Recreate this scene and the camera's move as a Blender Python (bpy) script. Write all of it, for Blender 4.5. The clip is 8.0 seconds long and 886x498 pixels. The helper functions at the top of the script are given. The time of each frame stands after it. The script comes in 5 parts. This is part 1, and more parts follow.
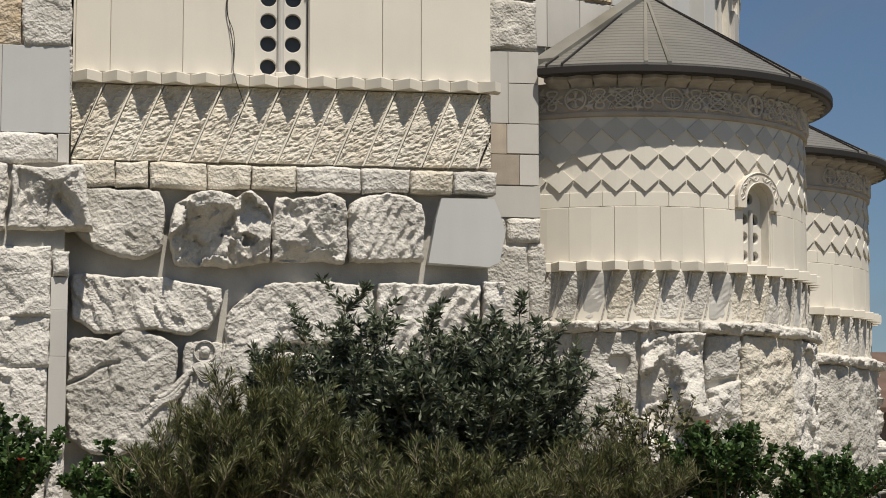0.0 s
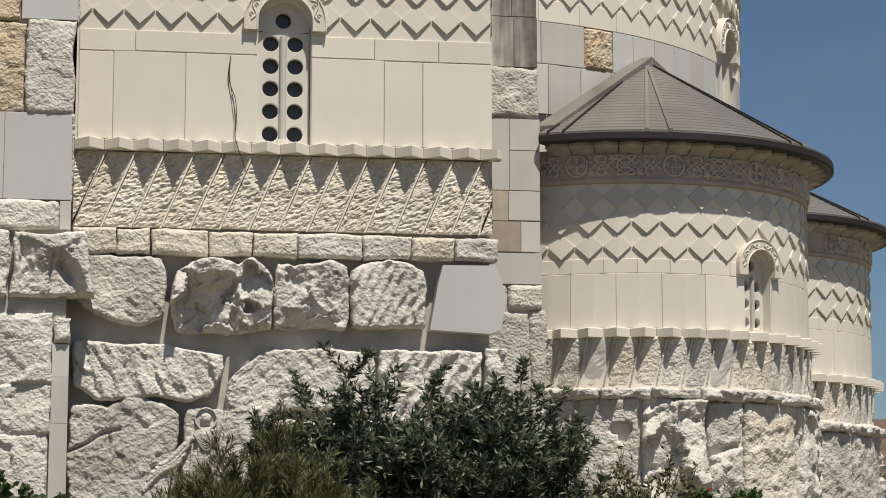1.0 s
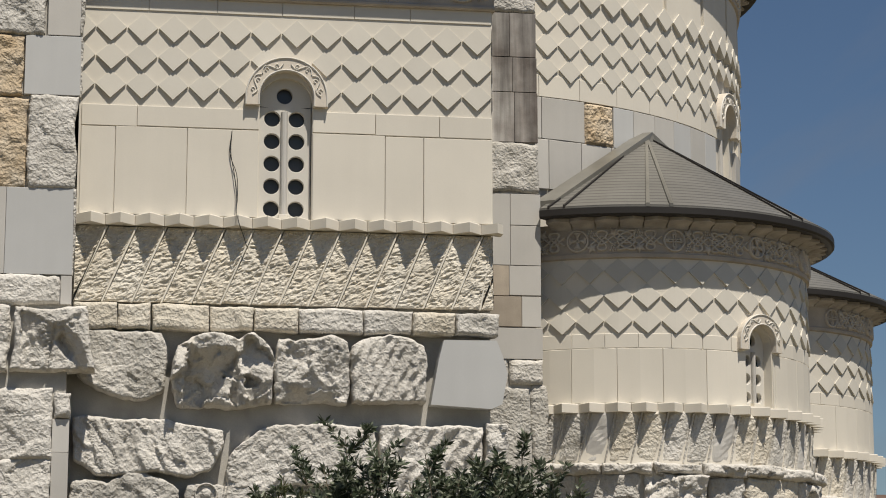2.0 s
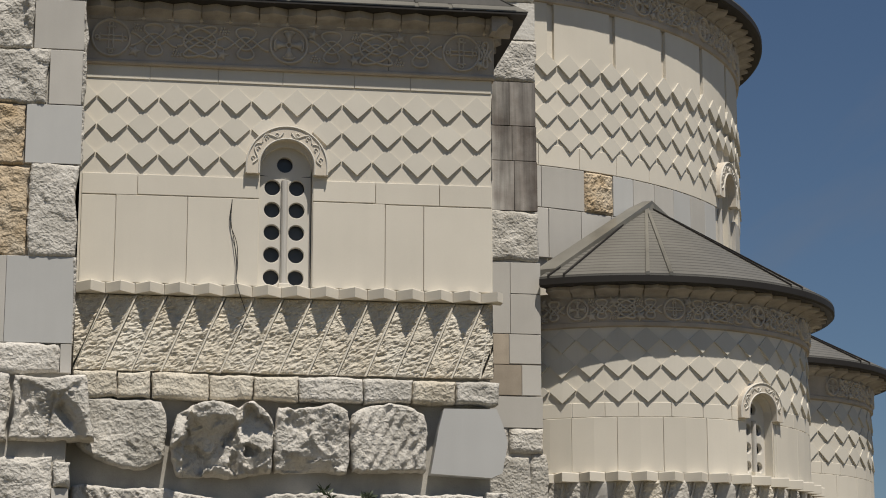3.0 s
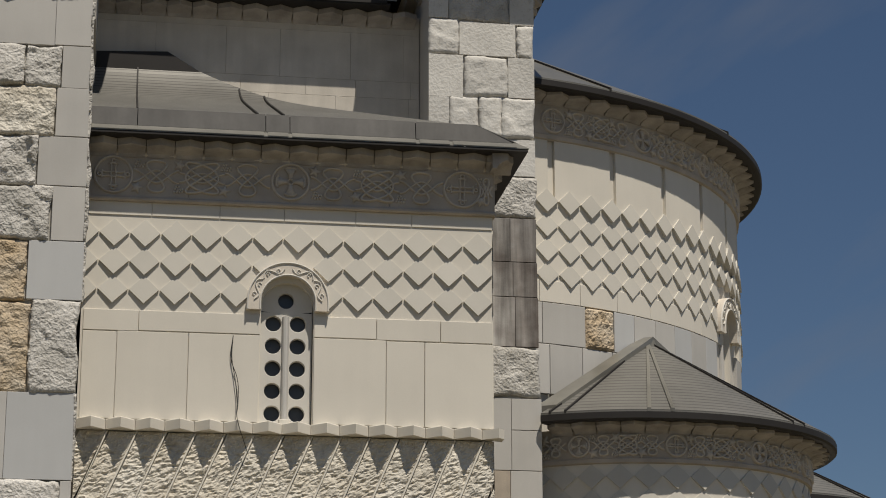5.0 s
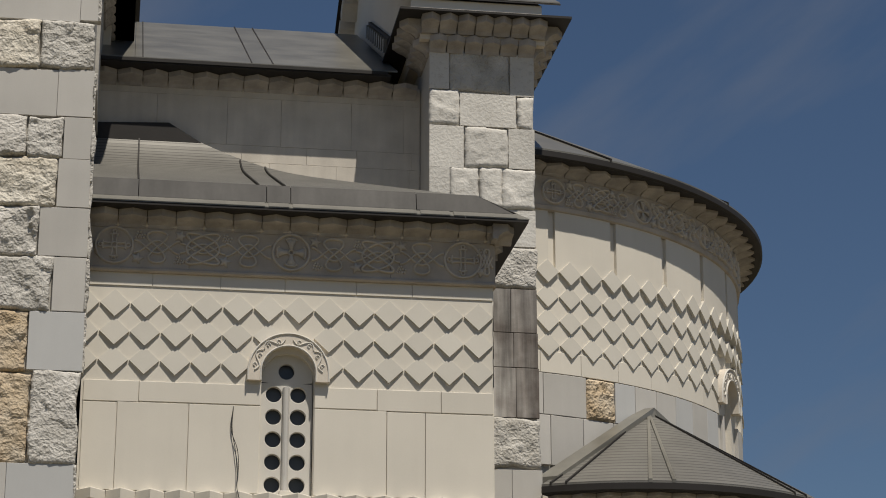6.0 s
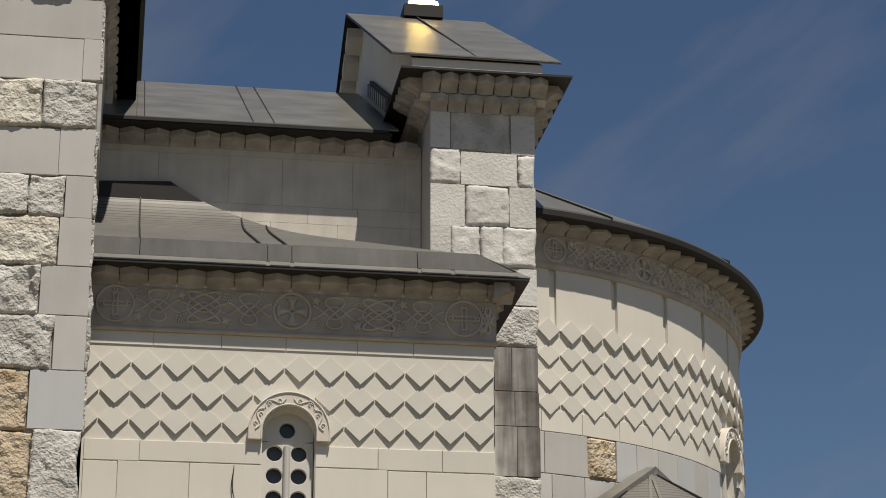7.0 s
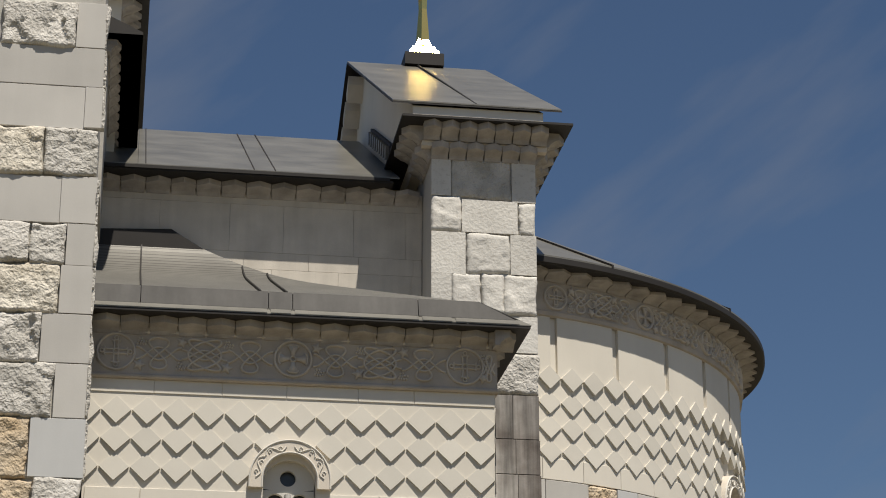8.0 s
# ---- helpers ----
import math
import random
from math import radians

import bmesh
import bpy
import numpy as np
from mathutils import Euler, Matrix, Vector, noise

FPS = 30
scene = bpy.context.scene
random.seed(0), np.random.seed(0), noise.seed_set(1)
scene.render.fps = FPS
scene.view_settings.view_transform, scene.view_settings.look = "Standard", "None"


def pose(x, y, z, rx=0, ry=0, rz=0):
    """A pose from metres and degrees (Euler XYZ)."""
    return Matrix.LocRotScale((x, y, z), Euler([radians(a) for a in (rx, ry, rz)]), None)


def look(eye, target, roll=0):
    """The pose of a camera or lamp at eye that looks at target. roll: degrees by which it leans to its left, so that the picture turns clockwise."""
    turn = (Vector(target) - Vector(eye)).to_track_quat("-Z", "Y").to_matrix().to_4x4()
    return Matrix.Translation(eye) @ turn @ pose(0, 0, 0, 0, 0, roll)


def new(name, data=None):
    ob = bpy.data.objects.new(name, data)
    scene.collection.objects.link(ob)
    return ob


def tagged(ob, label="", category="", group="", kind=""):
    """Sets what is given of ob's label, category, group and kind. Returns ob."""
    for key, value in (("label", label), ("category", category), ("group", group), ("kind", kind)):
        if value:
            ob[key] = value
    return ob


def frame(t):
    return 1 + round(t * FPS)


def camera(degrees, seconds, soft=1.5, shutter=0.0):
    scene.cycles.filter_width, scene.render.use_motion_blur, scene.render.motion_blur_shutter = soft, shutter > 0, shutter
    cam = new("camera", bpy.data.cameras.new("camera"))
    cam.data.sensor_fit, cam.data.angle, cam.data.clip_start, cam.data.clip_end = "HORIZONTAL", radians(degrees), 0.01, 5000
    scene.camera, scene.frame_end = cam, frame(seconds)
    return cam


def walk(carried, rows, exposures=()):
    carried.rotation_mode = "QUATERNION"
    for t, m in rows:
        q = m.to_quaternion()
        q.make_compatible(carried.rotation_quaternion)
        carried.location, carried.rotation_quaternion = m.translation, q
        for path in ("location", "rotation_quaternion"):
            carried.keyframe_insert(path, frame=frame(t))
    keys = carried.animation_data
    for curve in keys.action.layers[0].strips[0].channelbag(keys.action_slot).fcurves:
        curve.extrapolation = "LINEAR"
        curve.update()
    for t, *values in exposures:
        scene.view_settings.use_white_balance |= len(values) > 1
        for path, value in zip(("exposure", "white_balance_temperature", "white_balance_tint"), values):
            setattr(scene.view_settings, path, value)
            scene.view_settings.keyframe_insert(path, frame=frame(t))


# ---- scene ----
# ------------------------------------------------------------------ camera
cam = camera(22.73, 8.0, soft=1.0)
EYE = (0.471, -28.0, 1.6)
ROWS = [
    (0.0, -8.732, 6.569), (0.5, -8.712, 7.280), (1.0, -8.692, 8.307), (1.5, -8.675, 9.303), (3.0, -8.670, 12.032),
    (3.5, -8.664, 12.883), (4.0, -8.656, 13.822), (4.5, -8.649, 14.660), (6.0, -8.625, 17.404), (6.5, -8.613, 18.168),
    (7.0, -8.596, 18.926), (7.5, -8.579, 19.593), (8.0, -8.571, 20.165),
]
walk(cam, [(t, pose(*EYE, 90 + pitch, -0.01, yaw)) for t, yaw, pitch in ROWS],
     exposures=[(0.0, 0.26), (1.5, 0.2), (3.5, -0.14), (4.5, -0.18), (6.5, -0.03), (8.0, 0.24)])

# ------------------------------------------------------------------ light
SUN_AZ, SUN_EL = 16.5, 65.3   # degrees east of the bay's outward normal, and above the horizon
world = bpy.data.worlds.new("sky")
scene.world = world
world.use_nodes = True
wn, wl = world.node_tree.nodes, world.node_tree.links
wn.clear()
w_out = wn.new("ShaderNodeOutputWorld")
w_bg = wn.new("ShaderNodeBackground")
w_sky = wn.new("ShaderNodeTexSky")
w_sky.sky_type = "NISHITA"
w_sky.sun_disc = False
w_sky.sun_elevation = radians(SUN_EL)
w_sky.sun_rotation = radians(180 - SUN_AZ)
w_sky.altitude, w_sky.air_density, w_sky.dust_density, w_sky.ozone_density = 300, 1.0, 0.3, 5.0
w_co = wn.new("ShaderNodeTexCoord")
w_map = wn.new("ShaderNodeMapping")
w_map.vector_type = "TEXTURE"
w_map.inputs["Rotation"].default_value = (0, -0.62, 0)
w_map.inputs["Scale"].default_value = (0.5, 0.5, 0.13)
w_noise = wn.new("ShaderNodeTexNoise")
w_noise.inputs["Scale"].default_value = 2.4
w_noise.inputs["Detail"].default_value = 6
w_ramp = wn.new("ShaderNodeValToRGB")
w_ramp.color_ramp.elements[0].position, w_ramp.color_ramp.elements[1].position = 0.5, 0.78
w_ramp.color_ramp.elements[0].color, w_ramp.color_ramp.elements[1].color = (0, 0, 0, 1), (0.55, 0.55, 0.55, 1)
w_mix = wn.new("ShaderNodeMixRGB")
w_mix.inputs[2].default_value = (3.2, 3.5, 4.2, 1)
wl.new(w_co.outputs["Generated"], w_map.inputs["Vector"])
wl.new(w_map.outputs["Vector"], w_noise.inputs["Vector"])
wl.new(w_noise.outputs["Fac"], w_ramp.inputs["Fac"])
wl.new(w_ramp.outputs["Color"], w_mix.inputs["Fac"])
wl.new(w_sky.outputs["Color"], w_mix.inputs[1])
wl.new(w_mix.outputs["Color"], w_bg.inputs["Color"])
wl.new(w_bg.outputs["Background"], w_out.inputs["Surface"])
w_bg.inputs["Strength"].default_value = 0.05
sun = new("sun", bpy.data.lights.new("sun", "SUN"))
sun.data.energy, sun.data.angle, sun.data.color = 4.6, radians(0.53), (1.0, 0.93, 0.82)
_a, _e = radians(SUN_AZ), radians(SUN_EL)
sun.matrix_world = look((40 * math.sin(_a) * math.cos(_e), -40 * math.cos(_a) * math.cos(_e), 40 * math.sin(_e)), (0, 0, 0))


# ------------------------------------------------------------------ materials
def mat(name, base, rough=0.85, metal=0.0, vary=0.1, tint=None, grain=60.0, stain=1.3, bump=0.25, bump_scale=45.0,
        bump_dist=0.008, per_piece=0.12, spec=0.3, streak=0.0, laps=0.0, chip=0.0):
    """Stone, metal or leaf: base colour with broad stains, fine grain, a lightness of its own per piece, and fine relief."""
    m = bpy.data.materials.new(name)
    m.use_nodes = True
    n, l = m.node_tree.nodes, m.node_tree.links
    b = n["Principled BSDF"]
    b.inputs["Roughness"].default_value = rough
    b.inputs["Metallic"].default_value = metal
    b.inputs["Specular IOR Level"].default_value = spec
    geo = n.new("ShaderNodeNewGeometry")
    info = n.new("ShaderNodeObjectInfo")
    big = n.new("ShaderNodeTexNoise")
    big.inputs["Scale"].default_value, big.inputs["Detail"].default_value = stain, 5
    fine = n.new("ShaderNodeTexNoise")
    fine.inputs["Scale"].default_value, fine.inputs["Detail"].default_value = grain, 4
    l.new(geo.outputs["Position"], big.inputs["Vector"])
    l.new(geo.outputs["Position"], fine.inputs["Vector"])
    ramp = n.new("ShaderNodeValToRGB")
    ramp.color_ramp.elements[0].position, ramp.color_ramp.elements[1].position = 0.32, 0.68
    t = tint or tuple(c * (1 - 2.2 * vary) for c in base)
    ramp.color_ramp.elements[0].color, ramp.color_ramp.elements[1].color = (*t, 1), (*base, 1)
    l.new(big.outputs["Fac"], ramp.inputs["Fac"])
    hsv = n.new("ShaderNodeHueSaturation")
    l.new(ramp.outputs["Color"], hsv.inputs["Color"])
    m1 = n.new("ShaderNodeMath")
    m1.operation = "MULTIPLY_ADD"
    m1.inputs[1].default_value, m1.inputs[2].default_value = per_piece, 1 - per_piece / 2
    l.new(info.outputs["Random"], m1.inputs[0])
    m2 = n.new("ShaderNodeMath")
    m2.operation = "MULTIPLY_ADD"
    m2.inputs[1].default_value = vary * 1.6
    m3 = n.new("ShaderNodeMath")
    m3.operation = "ADD"
    m3.inputs[1].default_value = -vary * 0.8
    l.new(fine.outputs["Fac"], m2.inputs[0])
    l.new(m1.outputs[0], m3.inputs[0])
    l.new(m3.outputs[0], m2.inputs[2])
    last = m2.outputs[0]
    if streak:
        smap = n.new("ShaderNodeMapping")
        smap.inputs["Scale"].default_value = (9, 9, 0.5)
        sn = n.new("ShaderNodeTexNoise")
        sn.inputs["Scale"].default_value, sn.inputs["Detail"].default_value = 1.0, 3
        l.new(geo.outputs["Position"], smap.inputs["Vector"])
        l.new(smap.outputs["Vector"], sn.inputs["Vector"])
        sm = n.new("ShaderNodeMath")
        sm.operation = "MULTIPLY_ADD"
        sm.inputs[1].default_value = streak
        sa = n.new("ShaderNodeMath")
        sa.operation = "ADD"
        sa.inputs[1].default_value = -streak / 2
        l.new(last, sa.inputs[0])
        l.new(sn.outputs["Fac"], sm.inputs[0])
        l.new(sa.outputs[0], sm.inputs[2])
        last = sm.outputs[0]
    if laps:   # thin dark lines where one sheet laps over the next
        sep = n.new("ShaderNodeSeparateXYZ")
        l.new(geo.outputs["Position"], sep.inputs[0])
        la = n.new("ShaderNodeMath")
        la.operation = "MULTIPLY"
        la.inputs[1].default_value = laps
        fr = n.new("ShaderNodeMath")
        fr.operation = "FRACT"
        st = n.new("ShaderNodeMath")
        st.operation = "LESS_THAN"
        st.inputs[1].default_value = 0.24
        dk = n.new("ShaderNodeMath")
        dk.operation = "MULTIPLY_ADD"
        dk.inputs[1].default_value = -0.5
        l.new(sep.outputs["Z"], la.inputs[0])
        l.new(la.outputs[0], fr.inputs[0])
        l.new(fr.outputs[0], st.inputs[0])
        l.new(st.outputs[0], dk.inputs[0])
        l.new(last, dk.inputs[2])
        last = dk.outputs[0]
    l.new(last, hsv.inputs["Value"])
    l.new(hsv.outputs["Color"], b.inputs["Base Color"])
    if bump:
        bn = n.new("ShaderNodeTexNoise")
        bn.inputs["Scale"].default_value, bn.inputs["Detail"].default_value = bump_scale, 6
        l.new(geo.outputs["Position"], bn.inputs["Vector"])
        bp = n.new("ShaderNodeBump")
        bp.inputs["Strength"].default_value, bp.inputs["Distance"].default_value = bump, bump_dist
        l.new(bn.outputs["Fac"], bp.inputs["Height"])
        l.new(bp.outputs["Normal"], b.inputs["Normal"])
        if chip:   # small broken facets with crisp arrises, and dirt in the pits
            wob = n.new("ShaderNodeTexNoise")
            wob.inputs["Scale"].default_value, wob.inputs["Detail"].default_value = 9.0, 3
            add = n.new("ShaderNodeMixRGB")
            add.blend_type = "ADD"
            add.inputs["Fac"].default_value = 0.14
            l.new(geo.outputs["Position"], wob.inputs["Vector"])
            l.new(geo.outputs["Position"], add.inputs[1])
            l.new(wob.outputs["Color"], add.inputs[2])
            vor = n.new("ShaderNodeTexVoronoi")
            vor.feature, vor.inputs["Scale"].default_value = "F1", 19.0
            l.new(add.outputs["Color"], vor.inputs["Vector"])
            b2 = n.new("ShaderNodeBump")
            b2.inputs["Strength"].default_value, b2.inputs["Distance"].default_value = chip, 0.045
            l.new(vor.outputs["Distance"], b2.inputs["Height"])
            l.new(b2.outputs["Normal"], bp.inputs["Normal"])
            pit = n.new("ShaderNodeTexNoise")
            pit.inputs["Scale"].default_value, pit.inputs["Detail"].default_value, pit.inputs["Roughness"].default_value = 15.0, 8, 0.7
            l.new(add.outputs["Color"], pit.inputs["Vector"])
            pr = n.new("ShaderNodeValToRGB")
            pr.color_ramp.elements[0].position, pr.color_ramp.elements[1].position = 0.34, 0.47
            pr.color_ramp.elements[0].color, pr.color_ramp.elements[1].color = (0.62, 0.59, 0.55, 1), (1, 1, 1, 1)
            mul = n.new("ShaderNodeMixRGB")
            mul.blend_type = "MULTIPLY"
            mul.inputs["Fac"].default_value = 0.55
            l.new(pit.outputs["Fac"], pr.inputs["Fac"])
            l.new(hsv.outputs["Color"], mul.inputs[1])
            l.new(pr.outputs["Color"], mul.inputs[2])
            l.new(mul.outputs["Color"], b.inputs["Base Color"])
    return m


CREAM = mat("cream limestone slab", (0.70, 0.655, 0.57), 0.7, vary=0.035, stain=0.9, bump=0.08, per_piece=0.1, streak=0.05)
CREAM_RELIEF = mat("carved cream limestone", (0.68, 0.615, 0.525), 0.8, vary=0.07, stain=2.5, bump=0.2, per_piece=0.05)
# Ground of the frieze: the shade under the carved straps is in this darker tone.
FRIEZE_BACK = mat("weathered frieze stone, darkened for relief shade", (0.50, 0.44, 0.37), 0.85, vary=0.1, stain=3.0, bump=0.3, per_piece=0.05)
# Stained nave slabs; base lowered further to stand in for shade below the eave.
NAVE_STONE = mat("weathered cream limestone slab, toned for eave shade", (0.63, 0.58, 0.505), 0.85, vary=0.08, stain=2.2, bump=0.2, per_piece=0.1, streak=0.25)
# Lighter than GREY_SMOOTH; for the pier stones above 11 m.
PALE = mat("pale whitish limestone", (0.66, 0.635, 0.585), 0.8, vary=0.06, stain=2.0, bump=0.25, per_piece=0.16, chip=0.15)
# Same stone as FRIEZE_BACK, kept lighter so strap shadows read by colour.
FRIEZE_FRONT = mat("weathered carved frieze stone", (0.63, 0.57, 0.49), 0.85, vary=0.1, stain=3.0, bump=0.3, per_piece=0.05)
PLATE = mat("greyish cream limestone plate", (0.60, 0.568, 0.50), 0.75, vary=0.04, stain=1.1, bump=0.08, per_piece=0.1)
# Weathered corbel stone; part of its darkness is eave shade put into the colour.
CORBEL = mat("weathered limestone darkened for eave shade", (0.455, 0.42, 0.385), 0.9, vary=0.16, stain=3.5, bump=0.3, per_piece=0.12)
GREY_SMOOTH = mat("sawn grey limestone", (0.53, 0.51, 0.475), 0.75, vary=0.05, stain=1.2, bump=0.08, per_piece=0.18, streak=0.08)
BLUE_SMOOTH = mat("sawn bluish limestone", (0.53, 0.53, 0.52), 0.75, vary=0.04, stain=1.0, bump=0.06, per_piece=0.08, streak=0.06)
ROUGH = mat("rough white limestone", (0.67, 0.64, 0.59), 0.95, vary=0.1, tint=(0.5, 0.475, 0.43), stain=2.2, bump=0.55, bump_scale=28, bump_dist=0.02, per_piece=0.1, chip=0.42)
ROUGH_WARM = mat("rough cream limestone", (0.66, 0.62, 0.54), 0.95, vary=0.1, tint=(0.57, 0.515, 0.42), stain=2.0, bump=0.6, bump_scale=30, bump_dist=0.02, per_piece=0.1, chip=0.42)
ROUGH_GREY = mat("rough grey limestone", (0.59, 0.565, 0.52), 0.95, vary=0.12, tint=(0.4, 0.38, 0.34), stain=2.5, bump=0.6, bump_scale=32, bump_dist=0.02, per_piece=0.12, chip=0.42)
TAN = mat("rough ochre sandstone", (0.60, 0.515, 0.40), 0.95, vary=0.14, tint=(0.5, 0.385, 0.25), stain=3.0, bump=0.7, bump_scale=30, bump_dist=0.025, per_piece=0.1, chip=0.42)
STAINED = mat("water-stained dark limestone", (0.46, 0.44, 0.41), 0.85, vary=0.15, tint=(0.15, 0.125, 0.11), stain=1.6, bump=0.2, per_piece=0.25, streak=2.4)
BROWN = mat("brown-stained limestone", (0.42, 0.36, 0.29), 0.85, vary=0.15, stain=2.0, bump=0.2, per_piece=0.3, streak=0.3)
CORE = mat("grey mortar backing wall", (0.46, 0.44, 0.4), 0.95, vary=0.12, stain=3.0, bump=0.5, per_piece=0.0, streak=0.15)
LATTICE = mat("pale stone window lattice", (0.66, 0.63, 0.57), 0.75, vary=0.04, stain=2.0, bump=0.08, per_piece=0.05)
METAL = mat("weathered grey roof sheet", (0.205, 0.195, 0.168), 0.32, metal=0.15, vary=0.14, stain=1.5, grain=25, bump=0.05, per_piece=0.12, spec=0.5, streak=0.12)
METAL_LAP = mat("lapped grey roof sheet", (0.195, 0.187, 0.168), 0.5, metal=0.2, vary=0.08, stain=1.5, grain=25, bump=0.05, per_piece=0.1, spec=0.4, streak=0.12, laps=15.0)
METAL_OLD = mat("streaked dark lead sheet", (0.105, 0.1, 0.094), 0.65, vary=0.1, stain=2.0, grain=25, bump=0.05, per_piece=0.15, spec=0.25, streak=0.5)
# Dark sheet, taken near black to carry the deep shade under the roofs too.
METAL_DARK = mat("dark painted eave sheet, deepened for shade", (0.028, 0.025, 0.023), 0.6, vary=0.1, stain=2.0, bump=0.05, per_piece=0.1)
GLASS = mat("dark window glass", (0.05, 0.05, 0.05), 0.3, vary=0.1, bump=0.0, spec=0.6)
GOLD = mat("polished gold", (1.0, 0.72, 0.22), 0.25, metal=1.0, vary=0.03, bump=0.0, per_piece=0.0)
CABLE = mat("black cable sheath", (0.02, 0.02, 0.02), 0.5, vary=0.05, bump=0.0)
EARTH = mat("dry earth and grass", (0.12, 0.105, 0.06), 0.95, vary=0.2, tint=(0.16, 0.13, 0.085), stain=0.8, grain=8, bump=0.6, bump_scale=9, bump_dist=0.05, per_piece=0.0)
BARK = mat("grey-brown twig bark", (0.17, 0.145, 0.1), 0.9, vary=0.15, bump=0.2, per_piece=0.1)


def leaf_mat(name, base, rough=0.5, dry=None):
    """Leaf: every leaf has its own shade, and lets some light through."""
    m = bpy.data.materials.new(name)
    m.use_nodes = True
    n, l = m.node_tree.nodes, m.node_tree.links
    b = n["Principled BSDF"]
    b.inputs["Roughness"].default_value = rough
    b.inputs["Specular IOR Level"].default_value = 0.35
    geo = n.new("ShaderNodeNewGeometry")
    ramp = n.new("ShaderNodeValToRGB")
    dark = tuple(c * 0.45 for c in base)
    light = dry or tuple(c * 1.6 for c in base)
    ramp.color_ramp.elements[0].color, ramp.color_ramp.elements[1].color = (*dark, 1), (*light, 1)
    mid = ramp.color_ramp.elements.new(0.6)
    mid.color = (*base, 1)
    l.new(geo.outputs["Random Per Island"], ramp.inputs["Fac"])
    l.new(ramp.outputs["Color"], b.inputs["Base Color"])
    tr = n.new("ShaderNodeBsdfTranslucent")
    mix = n.new("ShaderNodeMixShader")
    mix.inputs["Fac"].default_value = 0.25
    l.new(ramp.outputs["Color"], tr.inputs["Color"])
    l.new(b.outputs["BSDF"], mix.inputs[1])
    l.new(tr.outputs["BSDF"], mix.inputs[2])
    l.new(mix.outputs["Shader"], n["Material Output"].inputs["Surface"])
    return m


# The pale colour passed as dry paints glossy glints on some leaves.
LEAF_DARK = leaf_mat("dark green willow-like leaf with painted glints", (0.08, 0.105, 0.058), dry=(0.3, 0.32, 0.235))
LEAF_OLIVE = leaf_mat("yellowish broom foliage", (0.095, 0.108, 0.04), dry=(0.25, 0.235, 0.11))
LEAF_GREEN = leaf_mat("fresh green rose leaf", (0.05, 0.1, 0.028), dry=(0.13, 0.2, 0.06))
PETAL = leaf_mat("red petal", (0.5, 0.03, 0.03))


# ------------------------------------------------------------------ builders
def flat(y0):
    """A wall along x: u is x, d stands out of the wall towards the viewer's side."""
    return lambda u, z, d: Vector((u, y0 - d, z))


def curved(cx, cy, r):
    """A round wall: u is the way along it from its south point, d stands out."""
    def f(u, z, d):
        a = u / r
        return Vector((cx + (r + d) * math.sin(a), cy - (r + d) * math.cos(a), z))
    return f


def part(name, bm, material, parent=None, label="", smooth=False):
    me = bpy.data.meshes.new(name)
    bmesh.ops.recalc_face_normals(bm, faces=bm.faces)
    bm.to_mesh(me)
    bm.free()
    me.materials.append(material)
    if smooth:
        me.polygons.foreach_set("use_smooth", [True] * len(me.polygons))
    ob = new(name, me)
    if parent:
        ob.parent = parent
    if label:
        ob["label"] = label
    return ob


def structure(name, bm, material, label, category):
    return tagged(part(name, bm, material), label, category, kind="structure")


def loft(bm, rings, close=True, cap=True):
    """Joins rings of points into a skin."""
    vs = [[bm.verts.new(p) for p in r] for r in rings]
    n = len(vs[0])
    for a, b in zip(vs, vs[1:]):
        for i in range(n if close else n - 1):
            j = (i + 1) % n
            bm.faces.new((a[i], a[j], b[j], b[i]))
    if cap:
        bm.faces.new(vs[0][::-1])
        bm.faces.new(vs[-1])
    return vs


def block_bm(M, u0, u1, z0, z1, d0, d1, chamfer=0.012, shear=0.0, bm=None):
    """A dressed slab with chamfered front edges; on round walls it is cut in strips that follow the curve."""
    bm = bm or bmesh.new()
    c = chamfer
    n = max(1, int((u1 - u0) / 0.3))

    def ring(e, d):
        pts = []
        for i in range(n + 1):
            pts.append((u0 + e + (u1 - u0 - 2 * e) * i / n, z0 + e))
        for i in range(n, -1, -1):
            pts.append((u0 + e + (u1 - u0 - 2 * e) * i / n, z1 - e))
        return [M(u + shear * (z - z0) / (z1 - z0), z, d) for u, z in pts]
    rings = [ring(0, d0), ring(0, d1 - c), ring(c, d1)]
    vs = [[bm.verts.new(p) for p in r] for r in rings]
    k = len(vs[0])
    for a, b in zip(vs, vs[1:]):
        for i in range(k):
            j = (i + 1) % k
            bm.faces.new((a[i], a[j], b[j], b[i]))
    f = vs[-1]
    for i in range(n):
        bm.faces.new((f[i], f[i + 1], f[k - 2 - i], f[k - 1 - i]))
    return bm


def facets(p, scale, tilt, step):
    """Flat broken faces that meet in arrises: the highest of the sloping planes of the nearest cells."""
    q = p * scale
    best = -9.0
    for c in noise.voronoi(q)[1]:
        r = noise.cell_vector(c * 57.3)
        o = q - c
        best = max(best, (o.x * (r[0] - 0.5) + o.z * (r[1] - 0.5)) * tilt * 1.5 + (r[2] - 0.5) * step * 2.0 - 0.3 * tilt * o.length)
    return best / scale


